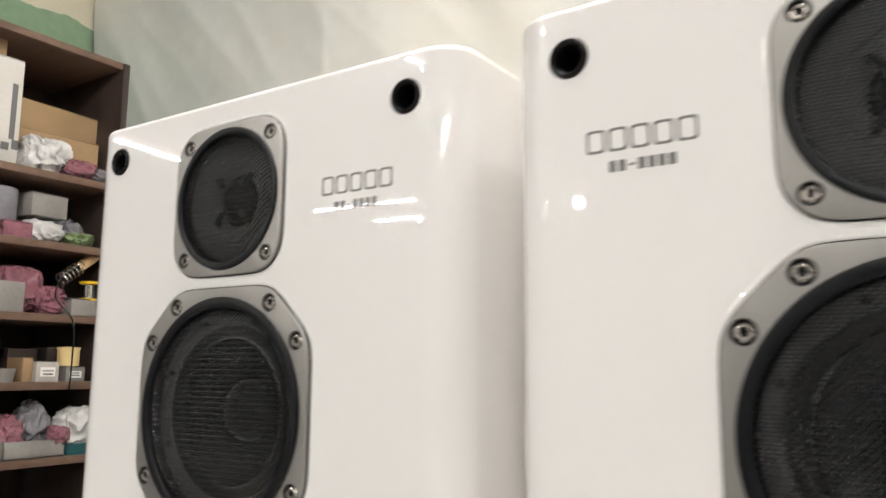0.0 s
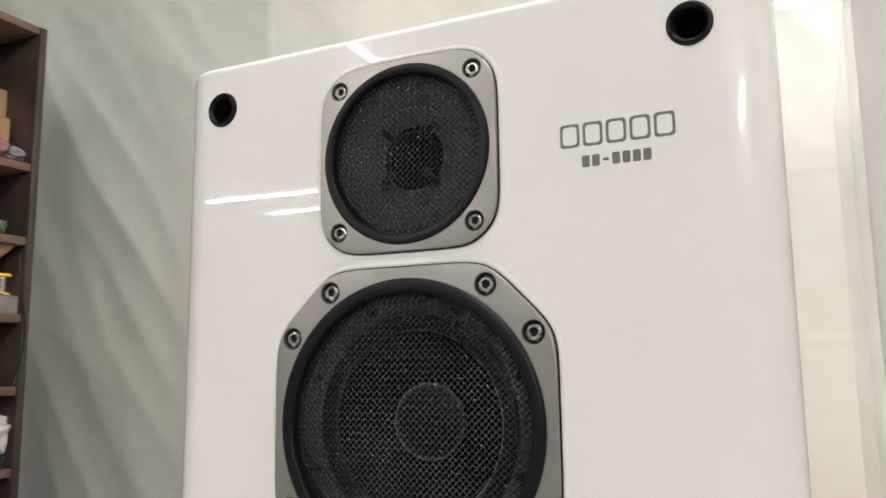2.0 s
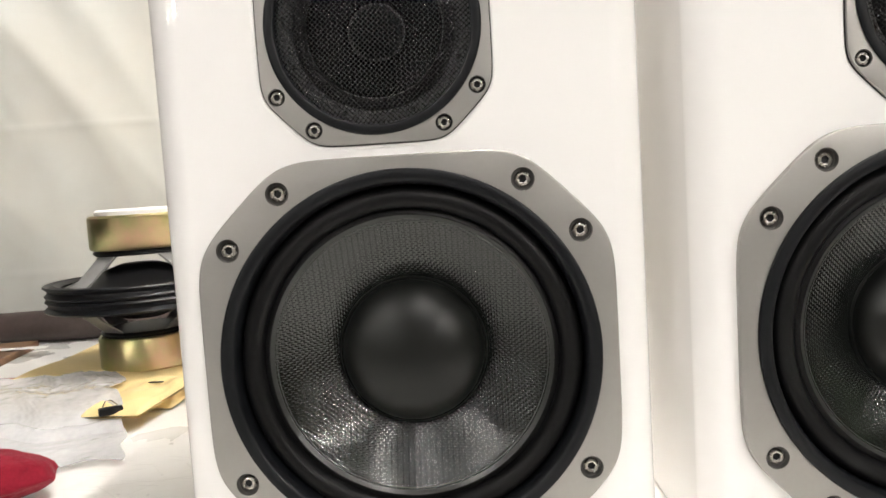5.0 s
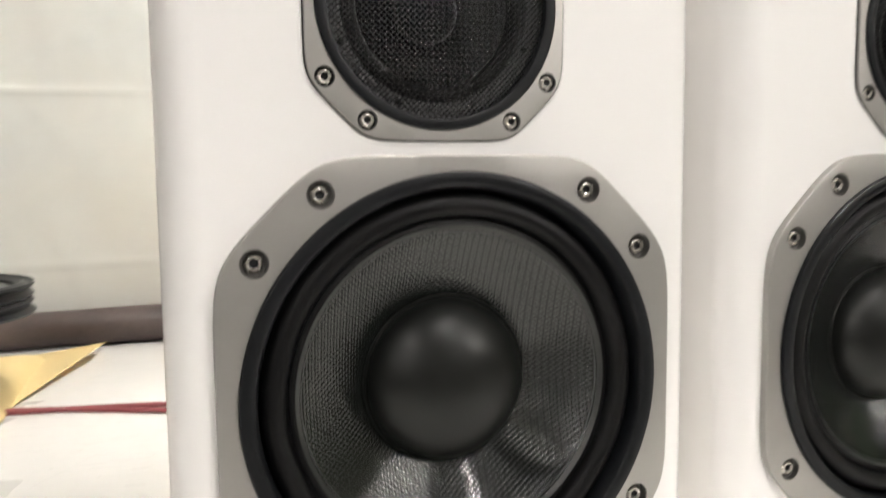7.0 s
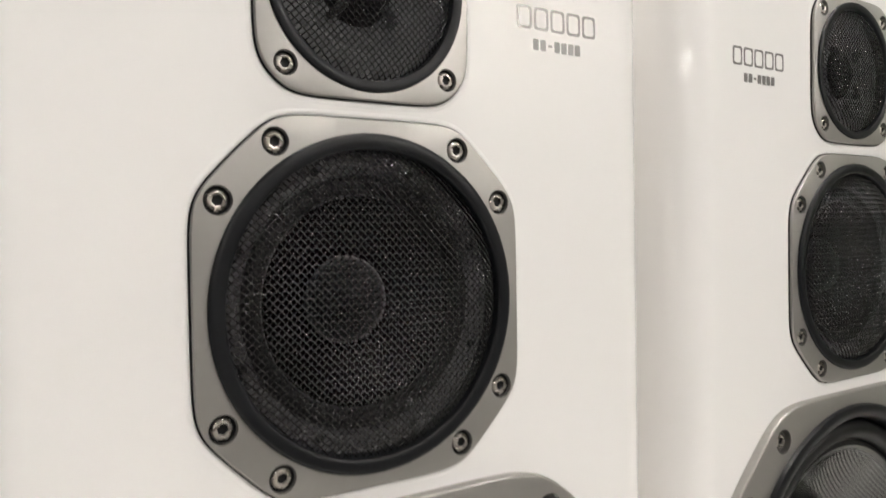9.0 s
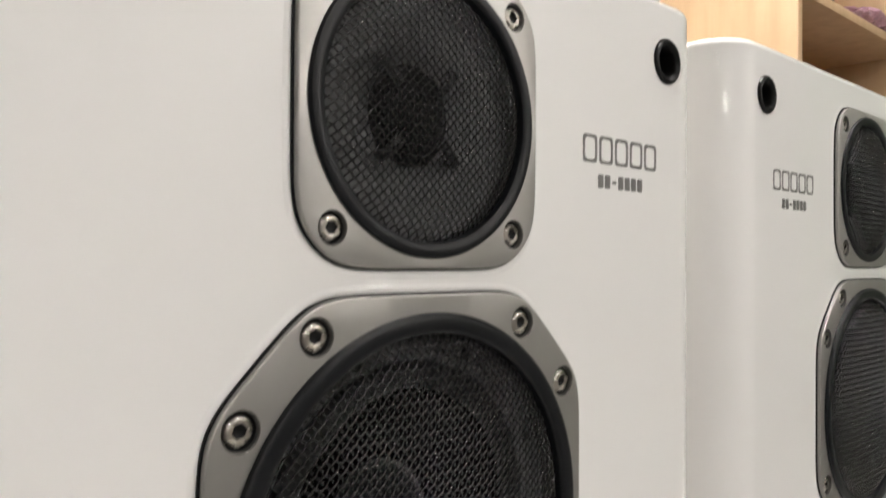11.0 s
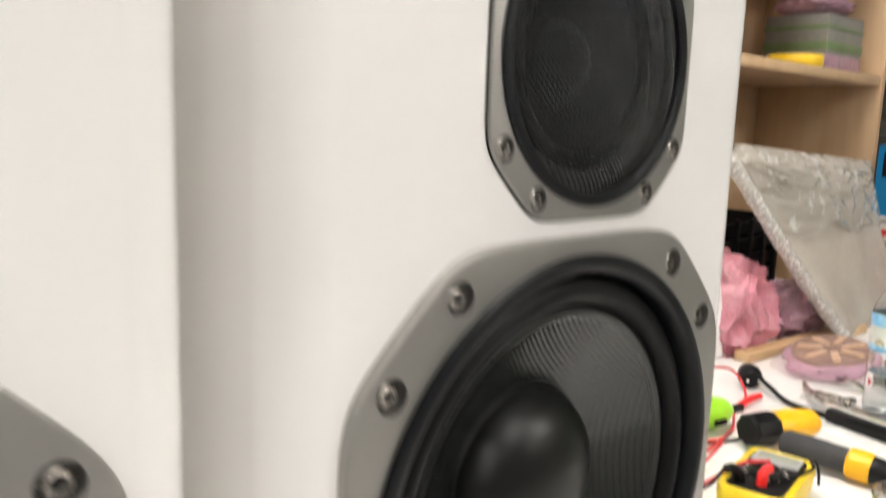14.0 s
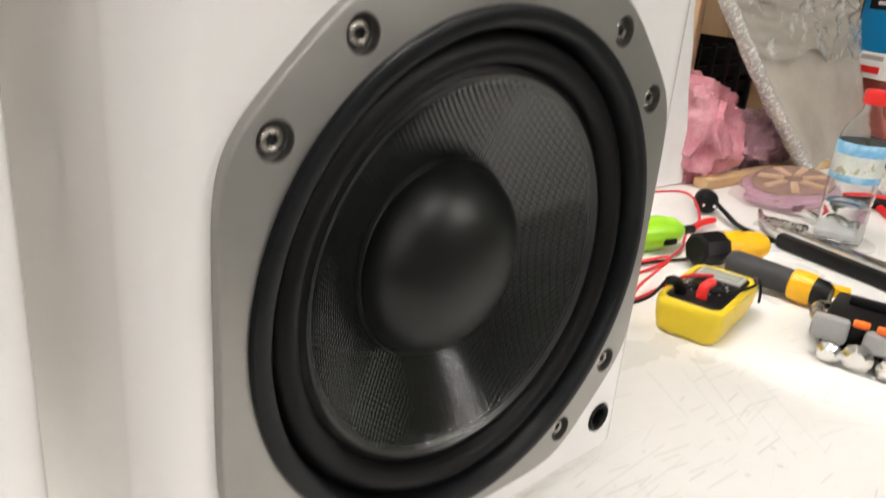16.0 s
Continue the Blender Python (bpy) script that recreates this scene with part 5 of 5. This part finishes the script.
    fine = 0.5 - abs(noise.noise(Vector((u * 24, w * 40, 8.0))))
    lift = 0.010 + 0.016 * ridge + 0.007 * fine
    droop = 0.035 * noise.noise(Vector((u * 4, 5.0, 1.0))) * v
    return (p.x + 0.010 * noise.noise(Vector((u * 7, w * 9, 6.0))), p.y - lift * (1 - 0.7 * v) - 0.002, p.z + 0.012 * (1 - v) + droop)


part("wrap_fold", sheet(70, 36, wrap_top, 0.0015), WRAP_GLINT, wrapped, "crinkled folded-over top of the wrap")
solo("bubble_wrap_parcel", crumple(0.23, 0.16, 0.185, 51, 0.5, 1.4), PINK_WRAP, pose(1.43, 0.42, BENCH), "large pink bubble-wrap parcel on the bench", "parcel", "wrapped parcels")
solo("bubble_wrap_parcel", crumple(0.26, 0.14, 0.11, 52, 0.5, 1.5), LILAC_WRAP, pose(1.66, 0.41, BENCH), "lilac bubble-wrap parcel on the bench", "parcel", "wrapped parcels")
solo("batten", box(0.42, 0.03, 0.018, 0.002), TAN, pose(1.56, 0.335, BENCH, 0, 0, -6), "thin pale wooden batten on the bench", "batten")
disc = thing("wrapped_disc", pose(1.455, 0.245, BENCH), "brown slotted disc packed in pink translucent wrap", "parcel")
part("wrap", crumple(0.25, 0.15, 0.030, 53, 0.25, 1.5), LILAC_WRAP, disc)
plate = part("plate", lathe([(0.0, 0.0), (0.092, 0.0), (0.094, 0.003), (0.092, 0.007), (0.0, 0.007)], 48, "z"), CORK, disc, at=pose(0.0, 0.0, 0.026, 4, -3, 0) @ Matrix.Diagonal((1, 0.62, 1, 1)))
for k in range(7):
    part("rib", box(0.058, 0.017, 0.004, 0.001, (0.052, 0, 0.0)), TAN, plate, at=pose(0, 0, 0.0065, 0, 0, 360 * k / 7 + 15))


def cover(u, v):
    a, r = 2 * math.pi * u, v
    ripple = 0.004 * noise.noise(Vector((3 * math.cos(a), 3 * math.sin(a), 4 * r))) + 0.003 * abs(noise.noise(Vector((9 * math.cos(a), 9 * math.sin(a), 2.0))))
    edge = 1 + 0.10 * noise.noise(Vector((2.2 * math.cos(a), 2.2 * math.sin(a), 7.0)))
    return (0.132 * r * edge * math.cos(a), 0.084 * r * edge * math.sin(a), 0.043 - 0.038 * r ** 5 + ripple * min(1, 4 * r))


part("wrap_cover", sheet(72, 16, cover), PINK_VEIL, disc, "translucent pink wrap over the disc")

# bottle
bt = thing("water_bottle", pose(1.281, 0.096, BENCH), "half-full clear water bottle with a blue label and red cap", "bottle")
BOTTLE = [(0.0, 0.004), (0.022, 0.0), (0.030, 0.004), (0.0325, 0.012), (0.0325, 0.030), (0.0312, 0.034), (0.0325, 0.038), (0.0325, 0.058), (0.0312, 0.062), (0.0325, 0.066), (0.0325, 0.098), (0.0315, 0.101), (0.0325, 0.104), (0.0325, 0.152), (0.030, 0.164), (0.022, 0.180), (0.015, 0.190), (0.0125, 0.195), (0.0125, 0.212)]
part("shell", lathe(BOTTLE + [(r - 0.0008, h) for r, h in BOTTLE[::-1][:-1]] + [(0.0, 0.0052)], 40, "z"), CLEAR, bt)
part("water", lathe([(0.0, 0.0062)] + [(r - 0.0012, h + 0.001) for r, h in BOTTLE[1:9]] + [(0.0, 0.063)], 40, "z"), WATER, bt)
part("label", lathe([(0.0328, 0.098), (0.0331, 0.0985), (0.0331, 0.1495), (0.0328, 0.150)], 40, "z"), LABEL_BLUE, bt, "pale printed paper label")
part("label_band", lathe([(0.0333, 0.134), (0.0334, 0.1345), (0.0334, 0.1505), (0.0330, 0.151)], 40, "z"), LABEL_SKY, bt, "sky blue label band")
part("label_band", lathe([(0.0330, 0.097), (0.0334, 0.0975), (0.0334, 0.106), (0.0333, 0.1065)], 40, "z"), LABEL_SKY, bt, "sky blue label band")
part("cap", lathe([(0.0, 0.222), (0.0145, 0.222), (0.0155, 0.220)] + [(0.0155 + 0.0005 * (k % 2), 0.218 - 0.002 * k) for k in range(7)] + [(0.015, 0.203), (0.0, 0.203)], 30, "z"), RED, bt, "red screw cap")

# blue box on a red parcel
def wrapped_box(sx, sy, sz, seed, rumple=0.006):
    """A box in loose wrap: soft edges, shallow dents and pleats."""
    bm = bmesh.new()
    bmesh.ops.create_cube(bm, size=1)
    bmesh.ops.subdivide_edges(bm, edges=bm.edges[:], cuts=18, use_grid_fill=True)
    off = Vector((seed * 3.1, seed * 1.7, seed * 5.3))
    for v in bm.verts:
        d = Vector([math.copysign(min(abs(c) * 2, 1.0), c) for c in v.co])
        soft = 1 - 0.07 * sum(abs(c) ** 6 for c in d) / 3 - 0.05 * (abs(d.x * d.y) ** 5 + abs(d.y * d.z) ** 5 + abs(d.x * d.z) ** 5)
        q = Vector((d.x * sx / 2, d.y * sy / 2, d.z * sz / 2)) * soft
        n = q.normalized()
        push = rumple * (noise.noise(q * 14 + off) - 1.2 * abs(noise.noise(q * 30 + off)) + 0.3)
        v.co = q + n * push + Vector((0, 0, sz / 2))
    low = min(v.co.z for v in bm.verts)
    for v in bm.verts:
        v.co.z -= low
    return bm


solo("red_parcel", wrapped_box(0.40, 0.22, 0.158, 6), mat("red_wrap", (0.50, 0.13, 0.10), 0.14, vary=0.2, scale=8, bump=0.35, bump_scale=30, second=(0.62, 0.28, 0.26), second_scale=9, second_edge=(0.5, 0.7)), pose(2.40, 0.36, BENCH, 0, 0, -8), "salmon red box in shiny wrap on the bench", "parcel", "wrapped parcels")
BW, BD = 0.116, 0.108
bb = thing("blue_box", pose(2.14, 0.364, BENCH + 0.155, 0, 0, -22), "bright blue carton with a white foot and open flaps", "box")
part("body", box(BW, BD, 0.166, 0.002, (0, 0, 0.058)), BLUE, bb)
part("foot", box(BW + 0.0005, BD + 0.0005, 0.058, 0.002), WHITE_CARD, bb, "white printed lower band")
part("label", box(0.001, BD * 0.74, 0.060, 0.0, (-BW / 2 - 0.0006, -0.004, 0.150)), BLACK, bb, "black label with pale bars")
part("label", box(BW * 0.36, 0.001, 0.060, 0.0, (-BW * 0.28, -BD / 2 - 0.0006, 0.150)), BLACK, bb, "black label wrapping the corner")
for zz, ww in ((0.184, 0.046), (0.173, 0.050), (0.160, 0.036)):
    part("print_bar", box(0.001, ww, 0.008, 0.0, (-BW / 2 - 0.0016, -0.004, zz)), WHITE_CARD, bb)
part("print_bar", box(0.016, 0.001, 0.008, 0.0, (-BW * 0.26, -BD / 2 - 0.0016, 0.176)), CARD_GREY, bb)
part("print_bar", box(0.010, 0.001, 0.012, 0.0, (-BW * 0.26, -BD / 2 - 0.0016, 0.158)), CARD_GREY, bb)
part("print_patch", box(BW * 0.42, 0.001, 0.028, 0.0, (BW * 0.18, -BD / 2 - 0.0006, 0.082)), NAVY, bb)
part("red_bar", box(0.001, BD * 0.5, 0.015, 0.0, (-BW / 2 - 0.0008, -0.006, 0.012)), RED, bb)
part("grey_bar", box(0.001, BD * 0.62, 0.010, 0.0, (-BW / 2 - 0.0008, -0.003, 0.041)), CARD_GREY, bb)
part("red_bar", box(BW * 0.34, 0.001, 0.020, 0.0, (BW * 0.22, -BD / 2 - 0.0008, 0.014)), RED, bb)
part("grey_bar", box(BW * 0.30, 0.001, 0.018, 0.0, (-BW * 0.18, -BD / 2 - 0.0008, 0.014)), CARD_GREY, bb)
part("flap", box(0.085, 0.095, 0.002, 0.0), BLUE, bb, at=pose(0.012, 0.0, 0.228, -6, -12, 0))
part("flap", box(0.045, 0.10, 0.002, 0.0), BLUE, bb, at=pose(-0.040, 0.0, 0.2255, 0, -4, 0))

CAB_FRONT, CAB_TOP = 2.66, 0.405
cab2 = thing("dark_cabinet", pose(CAB_FRONT, 0.40, BENCH), "dark brown cabinet with round black ports, on the bench", "cabinet")
part("body", box(0.28, 0.48, CAB_TOP, 0.006, (0.14, 0, 0)), mat("dark_brown_veneer", (0.055, 0.035, 0.028), 0.4, vary=0.2, scale=10), cab2)
for zz in (0.195, 0.325):
    port = part("port", lathe([(0.046, 0.0), (0.046, -0.004), (0.038, -0.005), (0.035, -0.001), (0.0, -0.001)], 32), BLACK, cab2, at=pose(0.0, -0.105, zz, 0, 0, -90))
    part("port_rim", lathe([(0.046, -0.0045), (0.043, -0.0065), (0.040, -0.0055)], 32), CARD_GREY, port)
part("trim", box(0.004, 0.008, CAB_TOP - 0.005, 0.001, (-0.002, -0.055, 0.002)), CARD_GREY, cab2)
carton("cardboard_box", CAB_FRONT + 0.14, 0.325, BENCH + CAB_TOP + 0.001, 0.25, 0.31, 0.122, CARDBOARD, "brown cardboard box on a dark cabinet")
solo("foam_sheet", crumple(0.28, 0.40, 0.030, 71, 0.12), MANILA, pose(CAB_FRONT + 0.13, 0.335, BENCH + CAB_TOP + 0.127), "cream foam sheet lying on a cardboard box", "foam")
# Just a white panel, its use unknown.
solo("white_wall_board", box(0.02, 0.34, 0.36, 0.003), FILM_WHITE, pose(3.235, 0.36, 1.30), "plain white board against the old wall", "notice board")

# tools on the bench --------------------------------------------------------
meter = thing("multimeter", pose(0.863, 0.075, BENCH, 0, 0, 10), "yellow digital multimeter with a black face, lying on the bench", "multimeter")


def stadium(length, width, round_, z, n=8):
    """A rounded rectangle at height z."""
    pts = []
    for sx, sy, a0 in ((1, 1, 0), (-1, 1, 90), (-1, -1, 180), (1, -1, 270)):
        pts += [(sx * (length / 2 - round_) + round_ * math.cos(radians(a0 + 90 * k / n)), sy * (width / 2 - round_) + round_ * math.sin(radians(a0 + 90 * k / n)), z) for k in range(n + 1)]
    return pts


bm = bmesh.new()
rings(bm, [stadium(0.118, 0.056, 0.012, 0.0), stadium(0.126, 0.064, 0.014, 0.003), stadium(0.131, 0.070, 0.015, 0.014), stadium(0.133, 0.073, 0.016, 0.030), stadium(0.131, 0.072, 0.016, 0.0375), stadium(0.127, 0.068, 0.015, 0.0395), stadium(0.119, 0.060, 0.012, 0.0395), stadium(0.117, 0.058, 0.011, 0.0385), stadium(0.117, 0.058, 0.011, 0.030)], cap_first=True)
part("case", bm, YELLOW_DIM, meter, "yellow rubber holster")
bm = bmesh.new()
rings(bm, [stadium(0.1155, 0.0565, 0.010, 0.028), stadium(0.1155, 0.0565, 0.010, 0.0385), stadium(0.113, 0.054, 0.009, 0.0395)], cap_last=True)
part("face", bm, BLACK, meter, "black front panel")
part("display_frame", box(0.031, 0.050, 0.003, 0.0012, (0.037, 0, 0.0392)), GREY_PLASTIC, meter, "grey display surround")
part("display", box(0.020, 0.042, 0.0015, 0.0005, (0.038, 0, 0.0416)), LCD, meter, "grey display window")
part("dial", lathe([(0.0, 0.0), (0.0175, 0.0), (0.0170, 0.003), (0.0145, 0.0055), (0.0, 0.006)], 32, "z"), BLACK, meter, at=pose(-0.002, 0.002, 0.0394))
part("dial_pointer", box(0.026, 0.005, 0.0045, 0.0015), GRIP, meter, at=pose(-0.002, 0.002, 0.0445, 0, 0, 35))
part("lead_plug", tube([(-0.040, 0.018, 0.034), (-0.043, 0.018, 0.046), (-0.052, 0.022, 0.055), (-0.060, 0.026, 0.056)], 0.0068, 12, taper=lambda f: 1.05 - 0.35 * f), BLACK, meter, "black plug")
part("lead_plug", tube([(-0.036, -0.004, 0.034), (-0.037, -0.004, 0.048), (-0.032, -0.006, 0.054), (-0.025, -0.009, 0.055)][::-1], 0.0058, 12, taper=lambda f: 0.75 + 0.3 * f), RED, meter, "red plug")
for k in range(14):
    a = 2 * math.pi * k / 14
    part("dial_mark", box(0.004, 0.0014, 0.0006, 0.0), WHITE_CARD, meter, at=pose(-0.002 + 0.0215 * math.cos(a), 0.002 + 0.0215 * math.sin(a), 0.0394, 0, 0, math.degrees(a)))
leads = thing("test_leads", pose(0, 0, 0), "red and black test leads looping over the bench", "cable")
Z = BENCH + 0.003
part("red_lead", tube([(0.850, 0.068, Z + 0.055), (0.828, 0.090, Z + 0.050), (0.812, 0.128, Z + 0.015), (0.850, 0.150, Z + 0.012), (0.97, 0.185, Z + 0.01), (0.88, 0.215, Z), (0.80, 0.23, Z), (0.70, 0.30, Z)], 0.0019, 8, steps=12), RED_WIRE, leads)
part("black_lead", tube([(0.806, 0.094, Z + 0.052), (0.792, 0.105, Z + 0.030), (0.792, 0.135, Z + 0.012), (0.835, 0.168, Z + 0.006), (0.93, 0.205, Z), (1.0, 0.185, Z), (1.06, 0.165, Z)], 0.0019, 8, steps=12), BLACK, leads)
part("red_lead", tube([(1.10, 0.405, Z), (1.19, 0.355, Z + 0.015), (1.225, 0.31, Z + 0.02), (1.17, 0.255, Z + 0.006), (1.10, 0.235, Z), (1.02, 0.20, Z + 0.002), (0.90, 0.19, Z), (0.75, 0.24, Z)], 0.0019, 8, steps=12), RED_WIRE, leads)
part("clip", tube([(1.11, 0.235, Z + 0.006), (1.15, 0.238, Z + 0.008), (1.175, 0.235, Z + 0.008)], 0.005, 8), RED, leads, "red crocodile clip")
part("black_lead", tube([(0.808, 0.092, Z + 0.050), (0.822, 0.074, Z + 0.046), (0.850, 0.052, Z + 0.041), (0.895, 0.042, Z + 0.042), (0.918, 0.052, Z + 0.041), (0.929, 0.051, Z + 0.036), (0.934, 0.049, Z + 0.022), (0.931, 0.047, Z + 0.011)], 0.0017, 8), BLACK, leads)

green = thing("green_tool", pose(0.989, 0.238, BENCH, 0, 0, -18), "lime green plastic hand tool lying on the bench", "tool")
bm = bmesh.new()
prof = [(-0.075, 0.010), (-0.06, 0.020), (-0.02, 0.024), (0.025, 0.024), (0.05, 0.019), (0.064, 0.009)]
rings(bm, [[(x, r * 0.95 * math.cos(a), 0.0235 + r * 0.97 * math.sin(a)) for a in (2 * math.pi * i / 24 for i in range(24))] for x, r in prof], cap_first=True, cap_last=True)
part("body", bm, LIME, green)
part("switch", box(0.020, 0.004, 0.008, 0.001, (0.028, -0.0225, 0.014)), BLACK, green, "dark slider switch")
part("nose", tube([(0.063, 0, 0.0235), (0.085, 0, 0.0235)], 0.006, 12, raw=True), BLACK, green)

plug = thing("mains_plug", pose(1.235, 0.283, BENCH, 0, 0, -52), "round black plug with its cable on the bench", "plug")
part("body", lathe([(0.0, -0.020), (0.011, -0.019), (0.0175, -0.012), (0.0185, 0.0), (0.016, 0.013), (0.009, 0.020), (0.0, 0.021)], 28, "y"), BLACK, plug, at=pose(0, 0, 0.0185))
part("cable", tube([(0.0, 0.018, 0.022), (0.008, 0.05, 0.016), (0.012, 0.09, 0.006), (0.0, 0.14, 0.004), (-0.02, 0.19, 0.004)][::1], 0.0038, 10), BLACK, plug, at=pose(0, 0, 0, 0, 0, -146))
for sx in (-1, 1):
    part("pin", tube([(sx * 0.008, -0.018, 0.0185), (sx * 0.008, -0.030, 0.0185)], 0.0024, 8, raw=True), CHROME, plug)

drv = thing("cordless_screwdriver", pose(0, 0, 0), "yellow and black cordless screwdriver lying on its side", "power tool")


def loft_along(p0, p1, stations, n=24, flat=0.0):
    """Round sections along the line p0-p1; each station is (place 0 to 1, radius)."""
    p0, p1 = Vector(p0), Vector(p1)
    d = (p1 - p0).normalized()
    side = d.cross(Vector((0, 0, 1))).normalized()
    up = side.cross(d)
    bm = bmesh.new()
    rings(bm, [[p0.lerp(p1, f) + r * (math.cos(2 * math.pi * i / n) * side + math.sin(2 * math.pi * i / n) * up) for i in range(n)] for f, r in stations], cap_first=True, cap_last=True)
    return bm


GZ = BENCH + 0.0195
G0, G1 = (1.004, 0.122, GZ + 0.003), (1.0115, 0.001, GZ)
part("grip", loft_along(G0, G1, [(0.0, 0.0135), (0.05, 0.0155), (0.35, 0.0163), (0.58, 0.0160), (0.64, 0.0150)]), GRIP, drv, "dark grey rubber grip")
part("collar", loft_along(G0, G1, [(0.63, 0.0160), (0.65, 0.0188), (0.82, 0.0190), (0.85, 0.0172)]), ORANGE_YELLOW, drv, "amber collar")
part("end_cap", loft_along(G0, G1, [(0.84, 0.0170), (0.95, 0.0158), (1.0, 0.0115)]), BLACK, drv, "black end cap")
B0, B1 = (0.984, 0.160, GZ + 0.009), (1.096, 0.124, GZ + 0.005)
part("nose", loft_along(B0, B1, [(0.0, 0.0175), (0.03, 0.0215), (0.26, 0.0235), (0.36, 0.0205)], 8), BLACK, drv, "black faceted head")
part("shell", loft_along(B0, B1, [(0.33, 0.0185), (0.40, 0.0205), (0.62, 0.0212), (0.70, 0.0185), (0.80, 0.0195), (0.94, 0.0175), (1.0, 0.0130)]), ORANGE_YELLOW, drv, "amber plastic body")
part("bit_tab", box(0.016, 0.022, 0.012, 0.002), ORANGE_YELLOW, drv, at=pose(1.036, 0.000, GZ - 0.006, 0, 0, 20))

tool = thing("folding_tool", pose(0.904, -0.087, BENCH, 0, 0, -78), "grey and black folding tool with orange buttons and round bosses", "tool")
part("body", box(0.15, 0.085, 0.034, 0.006, (0.02, 0.044, 0.010)), BLACK, tool)
part("rib", box(0.12, 0.012, 0.010, 0.003, (0.02, 0.052, 0.043)), BLACK, tool)
part("jaw", tube([(-0.050, 0.016, 0.030), (-0.064, 0.030, 0.031), (-0.066, 0.056, 0.030), (-0.058, 0.076, 0.027)], 0.0085, 12, taper=lambda f: 1.05 - 0.55 * f), STEEL, tool, "short tapered steel jaw")
part("shell", box(0.034, 0.016, 0.026, 0.005, (-0.046, -0.004, 0.020)), GREY_PLASTIC, tool, "grey plastic shell")
part("shell", box(0.075, 0.016, 0.022, 0.005, (0.022, -0.004, 0.020)), GREY_PLASTIC, tool, "grey plastic shell")
for x in (-0.020, 0.001):
    part("button", box(0.015, 0.010, 0.006, 0.002, (x, -0.004, 0.0425)), ORANGE, tool, "orange push button")
for x, r in ((-0.040, 0.0115), (-0.015, 0.0145), (0.014, 0.0115), (0.045, 0.0115)):
    part("boss", lathe([(0.0, -0.010), (r * 0.55, -0.0095), (r * 0.8, -0.006), (r, -0.004), (r, 0.006), (0.0, 0.006)], 28), CHROME, tool, "polished round boss", at=pose(x, -0.012, r + 0.0005))

pliers = thing("black_case", pose(1.175, 0.030, BENCH, 0, 0, -102), "long black tool with steel jaws lying on the bench", "tool")
part("handle", box(0.25, 0.030, 0.021, 0.006, (0.015, -0.008, 0)), BLACK, pliers)
part("blade", box(0.23, 0.025, 0.007, 0.002, (0.0, -0.004, 0.0208)), CHROME, pliers, "scratched steel bar")
part("jaw", tube([(-0.10, 0.002, 0.026), (-0.14, 0.010, 0.022), (-0.175, 0.036, 0.014), (-0.212, 0.078, 0.010)], 0.0095, 10, taper=lambda f: 1.1 - 0.7 * f), STEEL, pliers, "tapered steel jaw")
part("jaw", tube([(-0.09, 0.008, 0.022), (-0.13, 0.014, 0.014), (-0.16, 0.030, 0.008)], 0.0065, 10, taper=lambda f: 1.1 - 0.7 * f), STEEL, pliers, "tapered steel jaw")
part("pivot", lathe([(0.0, 0.006), (0.008, 0.005), (0.009, 0.0), (0.0, 0.0)], 20, "z"), CHROME, pliers, at=pose(-0.09, 0.004, 0.031))
saucer = solo("jar_lid", lathe([(0.0, 0.0), (0.048, 0.0), (0.052, 0.003), (0.052, 0.006), (0.046, 0.003), (0.0, 0.003)], 40, "z"), WHITE_CARD, pose(1.281, 0.096, BENCH - 0.0003), "white plastic lid under the bottle", "lid")
for k, (x, y, a) in enumerate(((1.37, 0.14, 20), (1.35, 0.165, 70), (1.395, 0.12, -30))):
    solo("metal_clip", tube([(-0.03, 0, 0.006), (0, 0.006, 0.014), (0.03, 0, 0.006)], 0.006, 8), CHROME, pose(x, y, BENCH, 0, 0, a), "small steel clip on the bench", "clip", "steel clips")
solo("red_pen", tube([(-0.06, 0, 0.006), (0.06, 0, 0.006)], 0.006, 10, raw=True), RED, pose(1.50, 0.10, BENCH, 0, 0, 35), "red plastic pen on the bench", "pen")

RED_WHITE = mat("red_white_print", (0.70, 0.68, 0.66), 0.3, vary=0.08, scale=10, bump=0.2, bump_scale=30, second=(0.62, 0.03, 0.04), second_scale=9, second_edge=(0.49, 0.51))
solo("printed_pack", crumple(0.12, 0.07, 0.06, 81, 0.3, 1.3), RED_WHITE, pose(1.64, 0.135, BENCH, 0, 0, 20), "red and white printed pack on the bench", "pack")
solo("navy_pouch", crumple(0.16, 0.07, 0.06, 82, 0.25, 1.3), NAVY, pose(1.87, 0.19, BENCH), "dark blue pouch lying on the bench", "pouch")
handle_set = thing("red_handle_tool", pose(1.545, 0.135, BENCH, 0, 0, -60), "small tool with red and black handles", "tool")
part("grip", tube([(-0.05, 0.010, 0.010), (0, 0.014, 0.011), (0.04, 0.004, 0.010)], 0.008, 10, taper=lambda f: 0.8 + 0.4 * math.sin(math.pi * f)), RED, handle_set, "red plastic grip")
part("grip", tube([(-0.05, -0.014, 0.010), (0, -0.012, 0.011), (0.04, -0.002, 0.010)], 0.008, 10, taper=lambda f: 0.8 + 0.4 * math.sin(math.pi * f)), BLACK, handle_set, "black plastic grip")
part("head", tube([(0.035, 0.001, 0.010), (0.075, 0.001, 0.009)], 0.007, 10, raw=True), STEEL, handle_set, "steel head")
